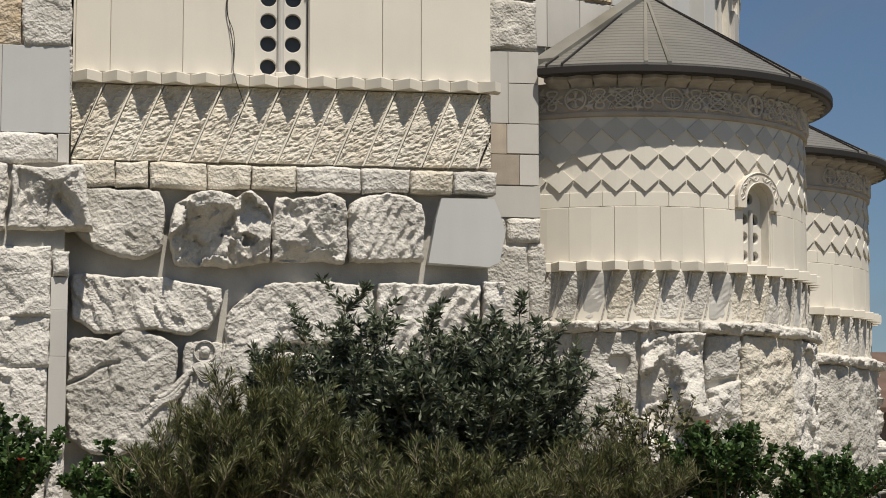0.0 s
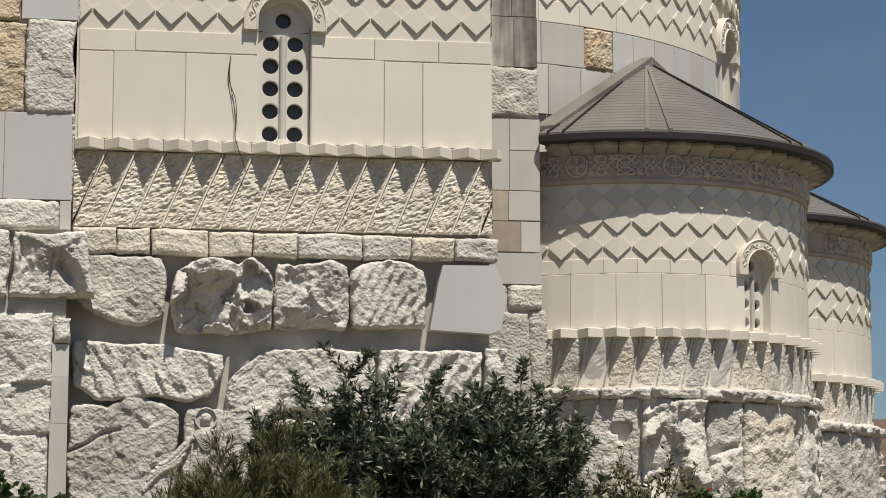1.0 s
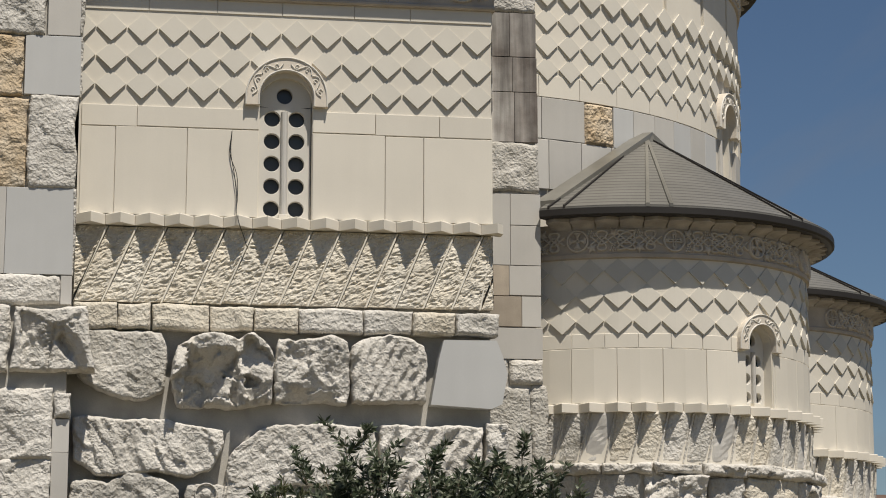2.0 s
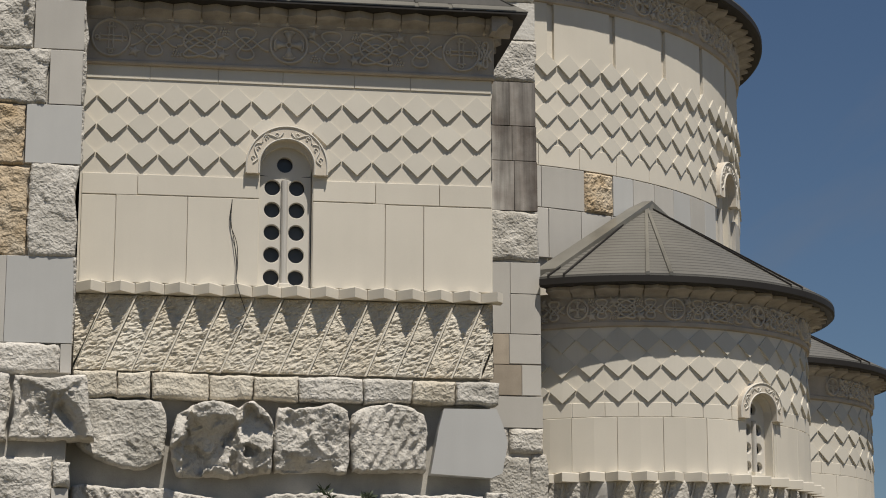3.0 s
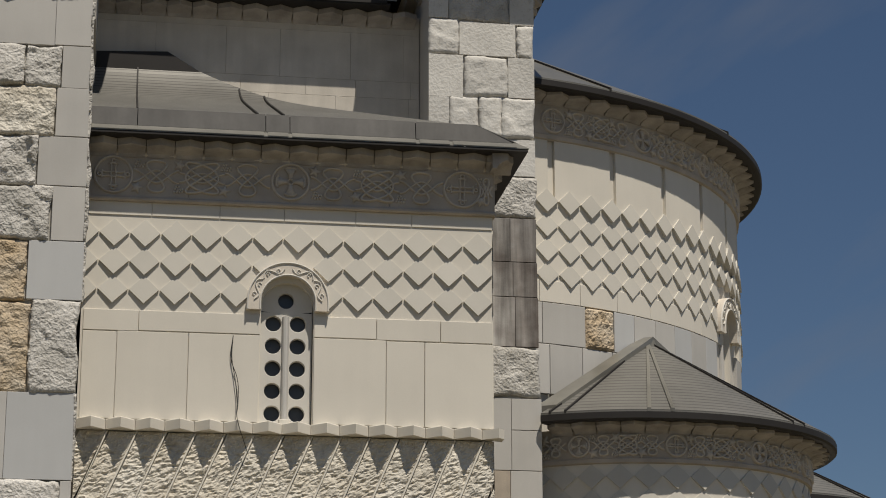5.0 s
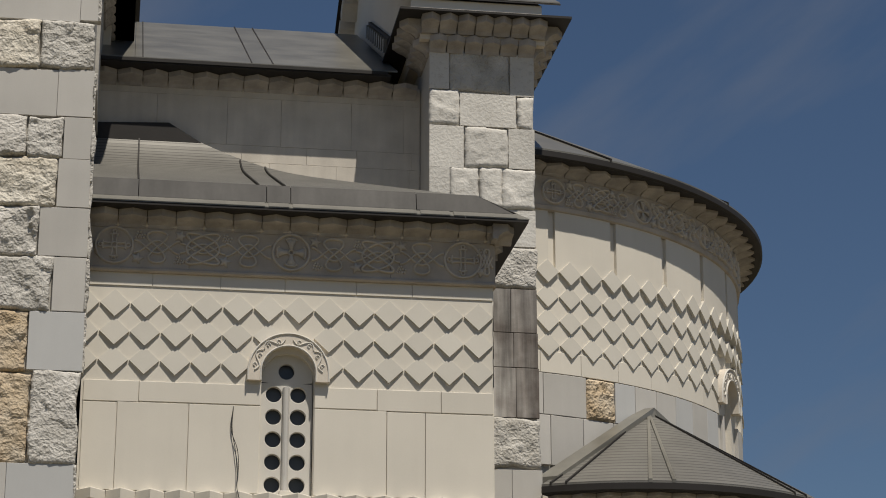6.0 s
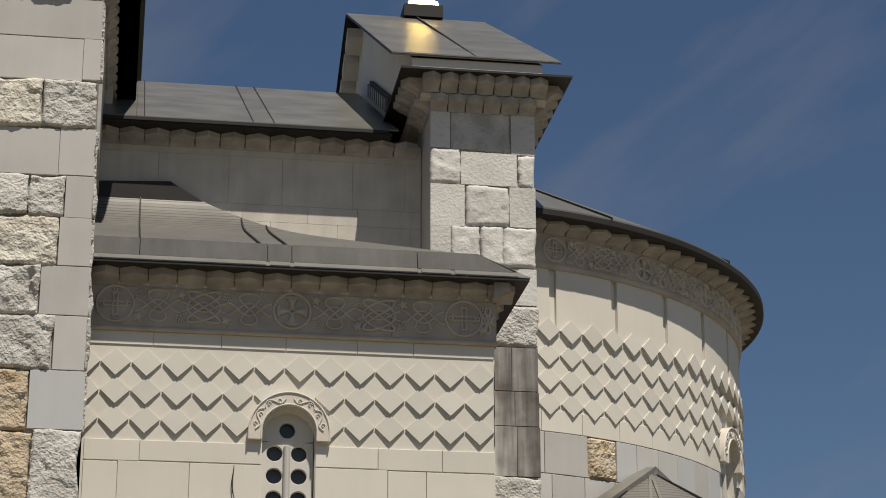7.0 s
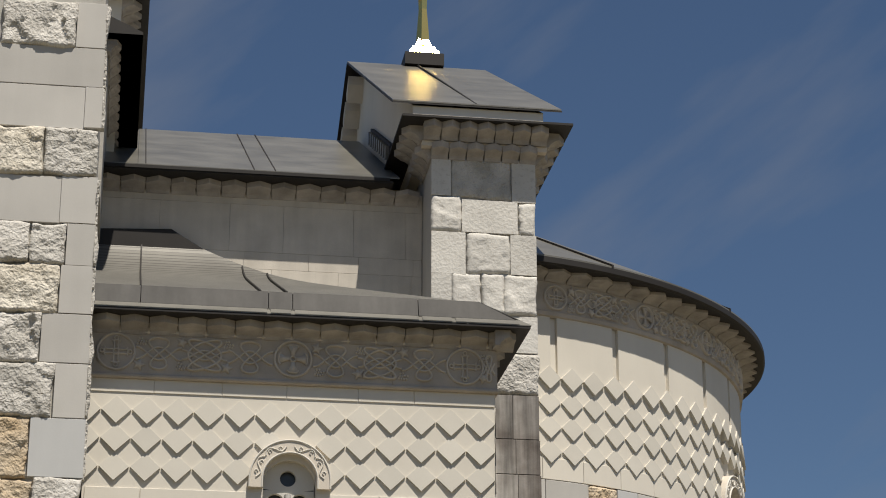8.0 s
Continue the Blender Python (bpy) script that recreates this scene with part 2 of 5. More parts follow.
def relief(style, u, z, s):
    """How a quarry face stands out, in metres."""
    p = Vector((u + 17.3 * s, 3.1 * s, z))
    w = p + noise.noise_vector(p * 4.5) * 0.05
    if style == "lump":
        return facets(w, 3.0, 0.6, 0.08) + facets(w, 7.5, 0.36, 0.05) + noise.fractal(p * 12, 0.9, 2.0, 3) * 0.008 + noise.noise(p * 1.8) * 0.03
    if style == "boulder":
        return facets(w, 2.0, 0.95, 0.16) + facets(w, 5.0, 0.5, 0.08) + noise.fractal(p * 12, 0.9, 2.0, 3) * 0.009 + noise.noise(p * 1.5) * 0.05
    if style == "pick":
        q = p + noise.noise_vector(p * 6) * 0.04
        return facets(w, 2.6, 0.12, 0.02) + facets(q, 10.0, 0.2, 0.04) + noise.fractal(p * 16, 0.8, 2.0, 3) * 0.009 + noise.noise(p * 1.5) * 0.012
    if style == "drape":
        k = (u * 0.8 - z * 0.5) * 34 + noise.noise(p * 3) * 2.5
        return 0.07 * (1 - abs(math.sin(k * 0.5))) * (0.7 + 0.9 * noise.noise(p * 3)) + facets(w, 6, 0.3, 0.04) + noise.fractal(p * 14, 0.9, 2.0, 3) * 0.006
    if style == "chisel":
        k = (u * 0.9 - z * 0.42) * 50 + noise.noise(p * 5) * 2.0
        return 0.042 * (1 - abs(math.sin(k * 0.5))) * (0.8 + 0.8 * noise.noise(p * 6)) + facets(w, 4, 0.2, 0.03) + noise.fractal(p * 14, 0.9, 2.0, 3) * 0.006
    if style == "ripple":
        q = p + noise.noise_vector(p * 9) * 0.05
        return abs(noise.noise(Vector((q.x * 9, 0, q.z * 19)))) * -0.05 + noise.noise(p * 22) * 0.012 + noise.noise(p * 5) * 0.014
    if style == "strata":
        q = Vector((p.x * 1.4, p.y, p.z * 3.6 - p.x * 0.7))
        return facets(w, 2.4, 0.45, 0.08) + noise.fractal(q, 0.9, 2.1, 4) * 0.02 + facets(w, 8.0, 0.25, 0.04) + noise.noise(p * 2.2) * 0.03
    if style == "folds":
        q = Vector((w.x * 2.4 + w.z * 1.1, w.y, w.z * 0.8 - w.x * 0.3))
        return facets(q, 2.2, 0.28, 0.05) + facets(q, 5.5, 0.36, 0.06) + noise.fractal(p * 12, 0.9, 2.0, 3) * 0.007
    if style == "fine":
        return facets(w, 4.5, 0.24, 0.035) + facets(w, 11.0, 0.26, 0.05) + noise.fractal(p * 15, 0.8, 2.0, 3) * 0.009 + noise.noise(p * 2.5) * 0.02
    return facets(w, 3.0, 0.16, 0.025) + facets(w, 9.0, 0.2, 0.03) + noise.fractal(p * 14, 0.8, 2.0, 3) * 0.006 + noise.noise(p * 1.5) * 0.015


def along(pts, t):
    """A value on a broken line of evenly spaced values."""
    k = min(len(pts) - 2, max(0, int(t * (len(pts) - 1))))
    q = t * (len(pts) - 1) - k
    return pts[k] * (1 - q) + pts[k + 1] * q


def rough_bm(M, u0, u1, z0, z1, d0, d1, style="fine", s=1, res=0.04, edge=0.03, amp=1.0, shear=0.0, round_=0.05, bm=None, corner=0.0, carve=None, sides=None):
    """A quarry-faced stone: broken outline, worn arrises, and a broken front. sides: how far its foot, head and two ends run in or out."""
    bm = bm or bmesh.new()
    nu, nz = max(3, int((u1 - u0) / res)), max(3, int((z1 - z0) / res))
    foot, head, left, right = sides or ((0, 0), (0, 0), (0, 0), (0, 0))
    mu, mz = (u0 + u1) / 2, (z0 + z1) / 2

    def plan(a, b):
        u, z = u0 + (u1 - u0) * a, z0 + (z1 - z0) * b
        wu = edge * (noise.noise(Vector((s * 7.1, z * 2.3, 4.0 if a < 0.5 else 9.0))) * 1.3 + 0.5 * noise.noise(Vector((s * 3.1, z * 11, 4.0 if a < 0.5 else 9.0)))) * abs(2 * a - 1) ** 3
        wz = edge * (noise.noise(Vector((u * 2.3, s * 5.7, 2.0 if b < 0.5 else 13.0))) * 1.6 + 0.5 * noise.noise(Vector((u * 11, s * 2.7, 2.0 if b < 0.5 else 13.0)))) * abs(2 * b - 1) ** 3
        cut = 1 - corner * (abs(2 * a - 1) * abs(2 * b - 1)) ** 3 * (1 + 0.8 * noise.noise(Vector((s * 3.3, round(a) * 5.5, round(b) * 9.1))))
        if sides:
            wu += along(left, b) * (1 - a) + along(right, b) * a
            wz += along(foot, a) * (1 - b) + along(head, a) * b
        return mu + (u - mu) * cut + wu + shear * b, mz + (z - mz) * cut + wz

    g = []
    for j in range(nz + 1):
        row = []
        for i in range(nu + 1):
            a, b = i / nu, j / nz
            u, z = plan(a, b)
            rim = min(a * (u1 - u0), (1 - a) * (u1 - u0), b * (z1 - z0), (1 - b) * (z1 - z0))
            k = min(1.0, rim / round_)
            k = math.sqrt(max(0.0, 1 - (1 - k) ** 2))
            d = d1 - (1 - k) * min(round_ * 1.1, d1 - d0) + amp * relief(style, u, z, s) * (0.35 + 0.65 * k)
            if carve:
                d -= carve(u, z)
            row.append(bm.verts.new(M(u, z, max(d, d0 + 0.012))))
        g.append(row)
    for j in range(nz):
        for i in range(nu):
            bm.faces.new((g[j][i], g[j][i + 1], g[j + 1][i + 1], g[j + 1][i]))
    rim = [(0, i) for i in range(nu)] + [(j, nu) for j in range(nz)] + [(nz, i) for i in range(nu, 0, -1)] + [(j, 0) for j in range(nz, 0, -1)]
    back = [bm.verts.new(M(*plan(i / nu, j / nz), d0)) for j, i in rim]
    for q in range(len(rim)):
        r = (q + 1) % len(rim)
        bm.faces.new((g[rim[q][0]][rim[q][1]], g[rim[r][0]][rim[r][1]], back[r], back[q]))
    return bm


def groove(points, width, depth):
    """A crack or hollow to cut into a stone along a path."""
    def f(u, z):
        best = 9.0
        for (ua, za), (ub, zb) in zip(points, points[1:]):
            du, dz = ub - ua, zb - za
            t = min(1.0, max(0.0, ((u - ua) * du + (z - za) * dz) / (du * du + dz * dz + 1e-9)))
            best = min(best, math.hypot(u - ua - t * du, z - za - t * dz))
        return depth * max(0.0, 1 - best / width)
    return f


def tube(bm, M, pts, w, d, h):
    """A raised strap of half-round section along a path of (u, z) on a wall whose face stands at d."""
    n = len(pts)
    rows = []
    for i, (u, z) in enumerate(pts):
        a, b = pts[max(0, i - 1)], pts[min(n - 1, i + 1)]
        tu, tz = b[0] - a[0], b[1] - a[1]
        ln = math.hypot(tu, tz) or 1
        nu, nz = -tz / ln * w, tu / ln * w
        rows.append([bm.verts.new(M(u + nu * k, z + nz * k, d + h * e)) for k, e in ((1, -0.2), (0.6, 0.8), (0, 1.0), (-0.6, 0.8), (-1, -0.2))])
    for a, b in zip(rows, rows[1:]):
        for i in range(4):
            bm.faces.new((a[i], a[i + 1], b[i + 1], b[i]))


def disc(bm, M, u, z, ru, rz, d, h, n=10, turn=0.0):
    """A low rounded boss on a wall."""
    rim = [bm.verts.new(M(u + ru * math.cos(turn + 6.2832 * i / n), z + rz * math.sin(turn + 6.2832 * i / n), d - 0.004)) for i in range(n)]
    mid = [bm.verts.new(M(u + 0.7 * ru * math.cos(turn + 6.2832 * i / n), z + 0.7 * rz * math.sin(turn + 6.2832 * i / n), d + h * 0.8)) for i in range(n)]
    top = bm.verts.new(M(u, z, d + h))
    for i in range(n):
        j = (i + 1) % n
        bm.faces.new((rim[i], rim[j], mid[j], mid[i]))
        bm.faces.new((mid[i], mid[j], top))


def circle(u, z, r, n=28):
    return [(u + r * math.cos(6.2832 * i / n), z + r * math.sin(6.2832 * i / n)) for i in range(n + 1)]


def leaf_star(bm, M, u, z, r, d, turn):
    """A five-lobed vine leaf."""
    c = bm.verts.new(M(u, z, d + 0.045))
    rim = []
    for i in range(10):
        q = r * (1.0 if i % 2 == 0 else 0.4)
        a = turn + 6.2832 * i / 10
        rim.append(bm.verts.new(M(u + q * math.cos(a), z + q * math.sin(a), d + 0.022)))
    low = [bm.verts.new(v.co.copy()) for v in rim]
    for v, i in zip(low, range(10)):
        q = r * (1.0 if i % 2 == 0 else 0.45)
        a = turn + 6.2832 * i / 10
        v.co = M(u + q * math.cos(a), z + q * math.sin(a), d - 0.004)
    for i in range(10):
        j = (i + 1) % 10
        bm.faces.new((rim[i], rim[j], c))
        bm.faces.new((low[i], low[j], rim[j], rim[i]))


def medallion(M, u, z, r, d, parent, plain=False):
    """A ring with a cross: flared arms, or straight double arms with small rings at the ends."""
    bm = bmesh.new()
    tube(bm, M, circle(u, z, r), 0.019, d, 0.04)
    for a in range(4):
        c, s = math.cos(a * math.pi / 2), math.sin(a * math.pi / 2)
        turn = lambda x, y: (u + x * r * c - y * r * s, z + x * r * s + y * r * c)
        if plain:
            for side in (-1, 1):
                tube(bm, M, [turn(0.1, side * 0.11), turn(0.38, side * 0.11), turn(0.62, side * 0.14)], 0.013, d, 0.034)
            tube(bm, M, [turn(0.6, -0.24), turn(0.62, 0.0), turn(0.6, 0.24)], 0.014, d, 0.032)
            tube(bm, M, circle(*turn(0.75, 0), 0.11 * r, 10), 0.012, d, 0.034)
        else:
            rim = [turn(0.1, 0.08), turn(0.4, 0.12), turn(0.72, 0.3), turn(0.8, 0.0), turn(0.72, -0.3), turn(0.4, -0.12), turn(0.1, -0.08)]
            loft(bm, [[M(p, q, d - 0.004) for p, q in rim], [M(p, q, d + 0.03) for p, q in rim]])
            tube(bm, M, [turn(0.66, -0.32), turn(0.76, -0.2), turn(0.78, 0.2), turn(0.66, 0.32)], 0.016, d, 0.04)
    tube(bm, M, circle(u, z, 0.15 * r, 10), 0.013, d, 0.04)
    return part("medallion", bm, FRIEZE_FRONT, parent, "carved ring medallion with a cross", smooth=True)


def grapes(bm, M, u, z, d, rnd):
    """A hanging bunch or a feathered half-leaf of small lobes."""
    for q in range(10):
        disc(bm, M, u + 0.034 * (q % 4 - 1.5) + 0.012 * (q // 4), z + 0.036 * (q // 4 - 1) + rnd.uniform(-0.006, 0.006), 0.019, 0.024, d, 0.026, 6)


def interlace(M, u0, u1, z0, z1, d, parent, s):
    """Vine straps: pointed links, upright loop knots, and a wide four-looped knot in the middle, with leaves and grapes between."""
    rnd = random.Random(s)
    bm = bmesh.new()
    zc, hh = (z0 + z1) / 2, (z1 - z0) / 2
    k = max(3, 2 * round((u1 - u0) / 0.72) - 1) if u1 - u0 > 0.9 else 1
    cw = (u1 - u0) / (k * (1.1 if k == 3 else 1.0))
    u = u0
    for i in range(k):
        wide = k > 1 and i % 4 == (1 if k < 5 else 2)
        w = cw * (1.1 if k > 1 and k == 3 else 1.0)
        uc = u + w / 2
        if wide:      # wide knot of one endless strap
            pts = [(uc + 0.36 * w * math.cos(3 * a), zc + 0.88 * hh * math.sin(2 * a + 0.0)) for a in [6.2832 * q / 90 for q in range(91)]]
            tube(bm, M, pts, 0.018, d, 0.044)
        else:         # upright loop knot crossed by the two links
            tube(bm, M, [(uc + 0.2 * w * math.sin(2 * a) * (1 + 0.15 * math.sin(a)), zc + 0.9 * hh * math.sin(a)) for a in [6.2832 * q / 44 for q in range(45)]], 0.017, d, 0.04)
        for ph in (-1, 1):   # pointed links that run through the whole band
            tube(bm, M, [(u + w * q / 24, zc + ph * 0.36 * hh * math.cos(6.2832 * q / 24) * (1 if not wide else 0.75)) for q in range(25)], 0.016, d, 0.036)
        for sz in (-1, 1):
            uu, zz = u + w * (0.02 if i else 0.1) + rnd.uniform(-0.02, 0.02), zc + sz * 0.68 * hh
            if (i + (sz > 0) + s) % 2:
                leaf_star(bm, M, uu, zz, 0.09, d, rnd.random() * 6)
            else:
                grapes(bm, M, uu, zz, d, rnd)
        u += w
    return part("interlace", bm, FRIEZE_FRONT, parent, "carved interlaced vine relief", smooth=True)


def diamond_bm(M, u, z, w, h, lo, hi):
    """A tilted square set on its corner: flush above, proud below."""
    bm = bmesh.new()
    pts = ((u, z + h, lo), (u + w, z, (lo + hi) / 2), (u, z - h, hi), (u - w, z, (lo + hi) / 2))
    loft(bm, [[M(a, b, -0.09) for a, b, _ in pts], [M(a, b, c) for a, b, c in pts]])
    return bm


def diamonds(M, us, zs, w, h, parent, skip=None, lo=0.01, hi=0.042):
    rnd = random.Random(len(us) * 7)
    for z in zs:
        for u in us:
            if skip and skip(u, z):
                continue
            j = rnd.uniform(-0.004, 0.004)
            part("diamond_tile", diamond_bm(M, u + j, z, w * 0.965, h * 0.965, lo, hi + j), PLATE, parent)


def teeth(M, us, z0, z1, base, amp, parent):
    """Saw-toothed string course; each tooth is a stone of its own."""
    for a, b in zip(us, us[1:]):
        m, e = (a + b) / 2, 0.003
        bm = bmesh.new()
        plan = ((a + e, -0.05), (a + e, base), (m, base + amp), (b - e, base), (b - e, -0.05))
        loft(bm, [[M(u, z0, d) for u, d in plan], [M(u, z1 - 0.01, d) for u, d in plan], [M(u, z1, d - (0.012 if d > 0 else 0)) for u, d in plan]])
        part("tooth", bm, CREAM, parent)


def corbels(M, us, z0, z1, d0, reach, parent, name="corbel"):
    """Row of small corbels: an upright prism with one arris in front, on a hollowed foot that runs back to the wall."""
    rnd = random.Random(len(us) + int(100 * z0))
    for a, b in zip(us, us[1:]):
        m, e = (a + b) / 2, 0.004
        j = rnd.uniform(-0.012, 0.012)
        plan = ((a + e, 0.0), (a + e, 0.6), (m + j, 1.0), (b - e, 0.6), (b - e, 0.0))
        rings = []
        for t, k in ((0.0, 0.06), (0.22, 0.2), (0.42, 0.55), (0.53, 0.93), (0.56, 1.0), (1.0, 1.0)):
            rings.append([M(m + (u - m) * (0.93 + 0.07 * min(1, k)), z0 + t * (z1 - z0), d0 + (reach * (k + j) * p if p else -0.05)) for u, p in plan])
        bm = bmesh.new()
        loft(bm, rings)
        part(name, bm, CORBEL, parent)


def spread(a, b, n):
    return [a + (b - a) * i / n for i in range(n + 1)]


def box_bm(x0, x1, y0, y1, z0, z1, bm=None):
    bm = bm or bmesh.new()
    loft(bm, [[Vector((x, y, z)) for x, y in ((x0, y0), (x1, y0), (x1, y1), (x0, y1))] for z in (z0, z1)])
    return bm


# ------------------------------------------------------------------ ground
def ground_z(x, y):
    """Level at the viewer, then a low bank up to the church."""
    t = min(1.0, max(0.0, (y + 20.0) / 14.0))
    return 1.35 * t * t * (3 - 2 * t)


bm = bmesh.new()
xs = [-2500, -400, -60] + [-30 + 3 * i for i in range(31)] + [120, 500, 2500]
ys = [-2500, -400, -80] + [-36 + 2 * i for i in range(36)] + [90, 500, 2500]
grid = [[bm.verts.new((x, y, ground_z(x, y) + (0.05 * noise.noise(Vector((x * 0.4, y * 0.4, 0))) if abs(x) < 70 else 0))) for x in xs] for y in ys]
for j in range(len(ys) - 1):
    for i in range(len(xs) - 1):
        bm.faces.new((grid[j][i], grid[j][i + 1], grid[j + 1][i + 1], grid[j + 1][i]))
structure("ground", bm, EARTH, "dry earth bank with sparse grass around the church", "ground")

# ------------------------------------------------------------------ the bay
BAY = flat(0.0)
BW = 5.40                      # width of the bay
WIN_U, WIN_HALF, WIN_SPRING, WIN_TOP = 2.665, 0.345, 8.60, 8.945


def arched_wall_bm(M, u0, u1, z0, z1, cu, half, zb, spring, d0, d1, n=14):
    """A wall slab with a round-headed opening through it."""
    bm = bmesh.new()

    def slab(a, b, za, zb_):
        k = max(1, int((b - a) / 0.3)) if (M(0, 0, 0) - M(1, 0, 0)).y else 1
        for i in range(k):
            p, q = a + (b - a) * i / k, a + (b - a) * (i + 1) / k
            loft(bm, [[M(p, za, d), M(q, za, d), M(q, zb_, d), M(p, zb_, d)] for d in (d0, d1)])
    slab(u0, cu - half, z0, z1)
    slab(cu + half, u1, z0, z1)
    if zb > z0:
        slab(cu - half, cu + half, z0, zb)
    arc = [(cu - half * math.cos(math.pi * i / n), spring + half * math.sin(math.pi * i / n)) for i in range(n + 1)]
    for (ua, za), (ub, zb2) in zip(arc, arc[1:]):
        loft(bm, [[M(ua, za, d), M(ub, zb2, d), M(ub, z1, d), M(ua, z1, d)] for d in (d0, d1)])
    bmesh.ops.remove_doubles(bm, verts=bm.verts, dist=0.001)
    return bm


wall_bay = structure("wall_bay", box_bm(-0.3, BW - 0.02, 0.12, 3.32, 0.6, 6.93), CORE, "projecting church bay of cream limestone over rough quarry stones", "wall")
part("wall_face", arched_wall_bm(BAY, 0.0, BW, 6.935, 10.72, WIN_U, WIN_HALF, 7.05, WIN_SPRING, -0.35, 0.0), CREAM, wall_bay, "smooth cream limestone wall")
part("side_wall", box_bm(BW - 0.3, BW, 0.35, 3.32, 6.935, 10.72), CREAM, wall_bay)
part("inner_wall", box_bm(0.3, BW - 0.3, 2.9, 3.3, 6.935, 10.72), CORE, wall_bay)
# cladding slabs
for u0, u1, z0, z1 in ((0.03, 0.47, 7.06, 8.21), (0.47, 1.39, 7.06, 8.22), (1.39, 2.315, 7.06, 8.22), (3.015, 3.97, 7.06, 8.21), (3.97, 4.48, 7.06, 8.20),
                       (4.48, 5.39, 7.06, 8.20), (0.03, 0.74, 8.215, 8.50), (0.74, 2.315, 8.225, 8.50), (3.015, 3.84, 8.215, 8.50), (3.84, 4.69, 8.205, 8.50), (4.69, 5.39, 8.205, 8.50)):
    part("slab", block_bm(BAY, u0 + 0.004, u1 - 0.004, z0 + 0.005, z1 - 0.005, -0.01, 0.022, 0.004), CREAM, wall_bay)
for a, b in zip((0.03, 0.86, 1.75, 2.6, 3.55, 4.3), (0.86, 1.75, 2.6, 3.55, 4.3, 5.39)):
    part("slab", block_bm(BAY, a + 0.003, b - 0.003, 9.775, 9.955, -0.01, 0.014, 0.004), CREAM, wall_bay)


def in_arch(u, z, r=0.56):
    return (math.hypot(u - WIN_U, z - 8.65) < r + 0.06 and z > 8.5) or (abs(u - WIN_U) < r and z < 8.75)


PERIOD = 0.4004
diamonds(BAY, [0.389 + PERIOD * i for i in range(13)], (9.535, 9.153, 8.771), PERIOD / 2, 0.193, wall_bay, skip=lambda u, z: in_arch(u, z, 0.47))

for z in (9.535, 9.153, 8.771):   # half tiles at the two ends
    for u, e in ((-0.011, 0.0), (0.389 + 13 * PERIOD, BW - 0.005)):
        part("diamond_tile", diamond_bm(lambda p, q, d, e=e, u=u: BAY(max(p, e + 0.01) if e < 1 else min(p, e), q, d), u, z, PERIOD / 2 * 0.965, 0.186, 0.01, 0.042), PLATE, wall_bay)

# saw-tooth string course and slanting slabs under it
TOOTH = [0.0 + 0.3745 * i for i in range(15)]
teeth(BAY, TOOTH, 6.92, 7.055, 0.02, 0.215, wall_bay)
tooth_end = bmesh.new()
loft(tooth_end, [[BAY(u, z, d) for u, d in ((5.243, 0.0), (5.243, 0.03), (5.43, 0.2), (5.52, 0.1), (5.52, -0.1))] for z in (6.92, 7.045)])
part("tooth", tooth_end, CREAM, wall_bay)
for i in range(-1, 15):
    u = -0.02 + 0.3745 * i
    a, b = u + 0.02, u + 0.3745 - 0.02
    sh = 0.42
    if b + sh < 0.1 or a > 5.3:
        continue
    part("slanted_slab", rough_bm(lambda p, q, d: BAY(min(max(p, 0.0), BW), q, d + 0.02 - 0.06 * (q - 5.9)), a + 0.002, b + 0.006, 5.93, 6.91, -0.13, 0.035, "ripple", i + 40, 0.024, 0.008, 1.0, sh, 0.015), ROUGH_WARM, wall_bay, smooth=False)
    if u > -0.1:
        part("rib", block_bm(lambda p, q, d: BAY(min(max(p, 0.0), BW), q, d + 0.02 - 0.06 * (q - 5.9)), u - 0.014, u + 0.012, 5.92, 6.91, -0.13, 0.03, 0.006, sh), CREAM, wall_bay)
# narrow rough course
for i, (a, b, m) in enumerate(((0.0, 0.56, ROUGH_WARM), (0.57, 0.98, ROUGH_WARM), (1.0, 1.71, ROUGH_WARM), (1.73, 2.27, ROUGH_WARM), (2.29, 2.85, ROUGH_WARM), (2.865, 3.69, ROUGH),
                               (3.70, 4.31, ROUGH), (4.33, 4.88, ROUGH_WARM), (4.90, 5.45, ROUGH_GREY))):
    part("stone", rough_bm(BAY, a, b, 5.575, 5.90 - 0.006 * i, -0.14, 0.13, "fine", i + 3, 0.026, 0.02, 0.7, 0.0, 0.022), m, wall_bay, smooth=True)
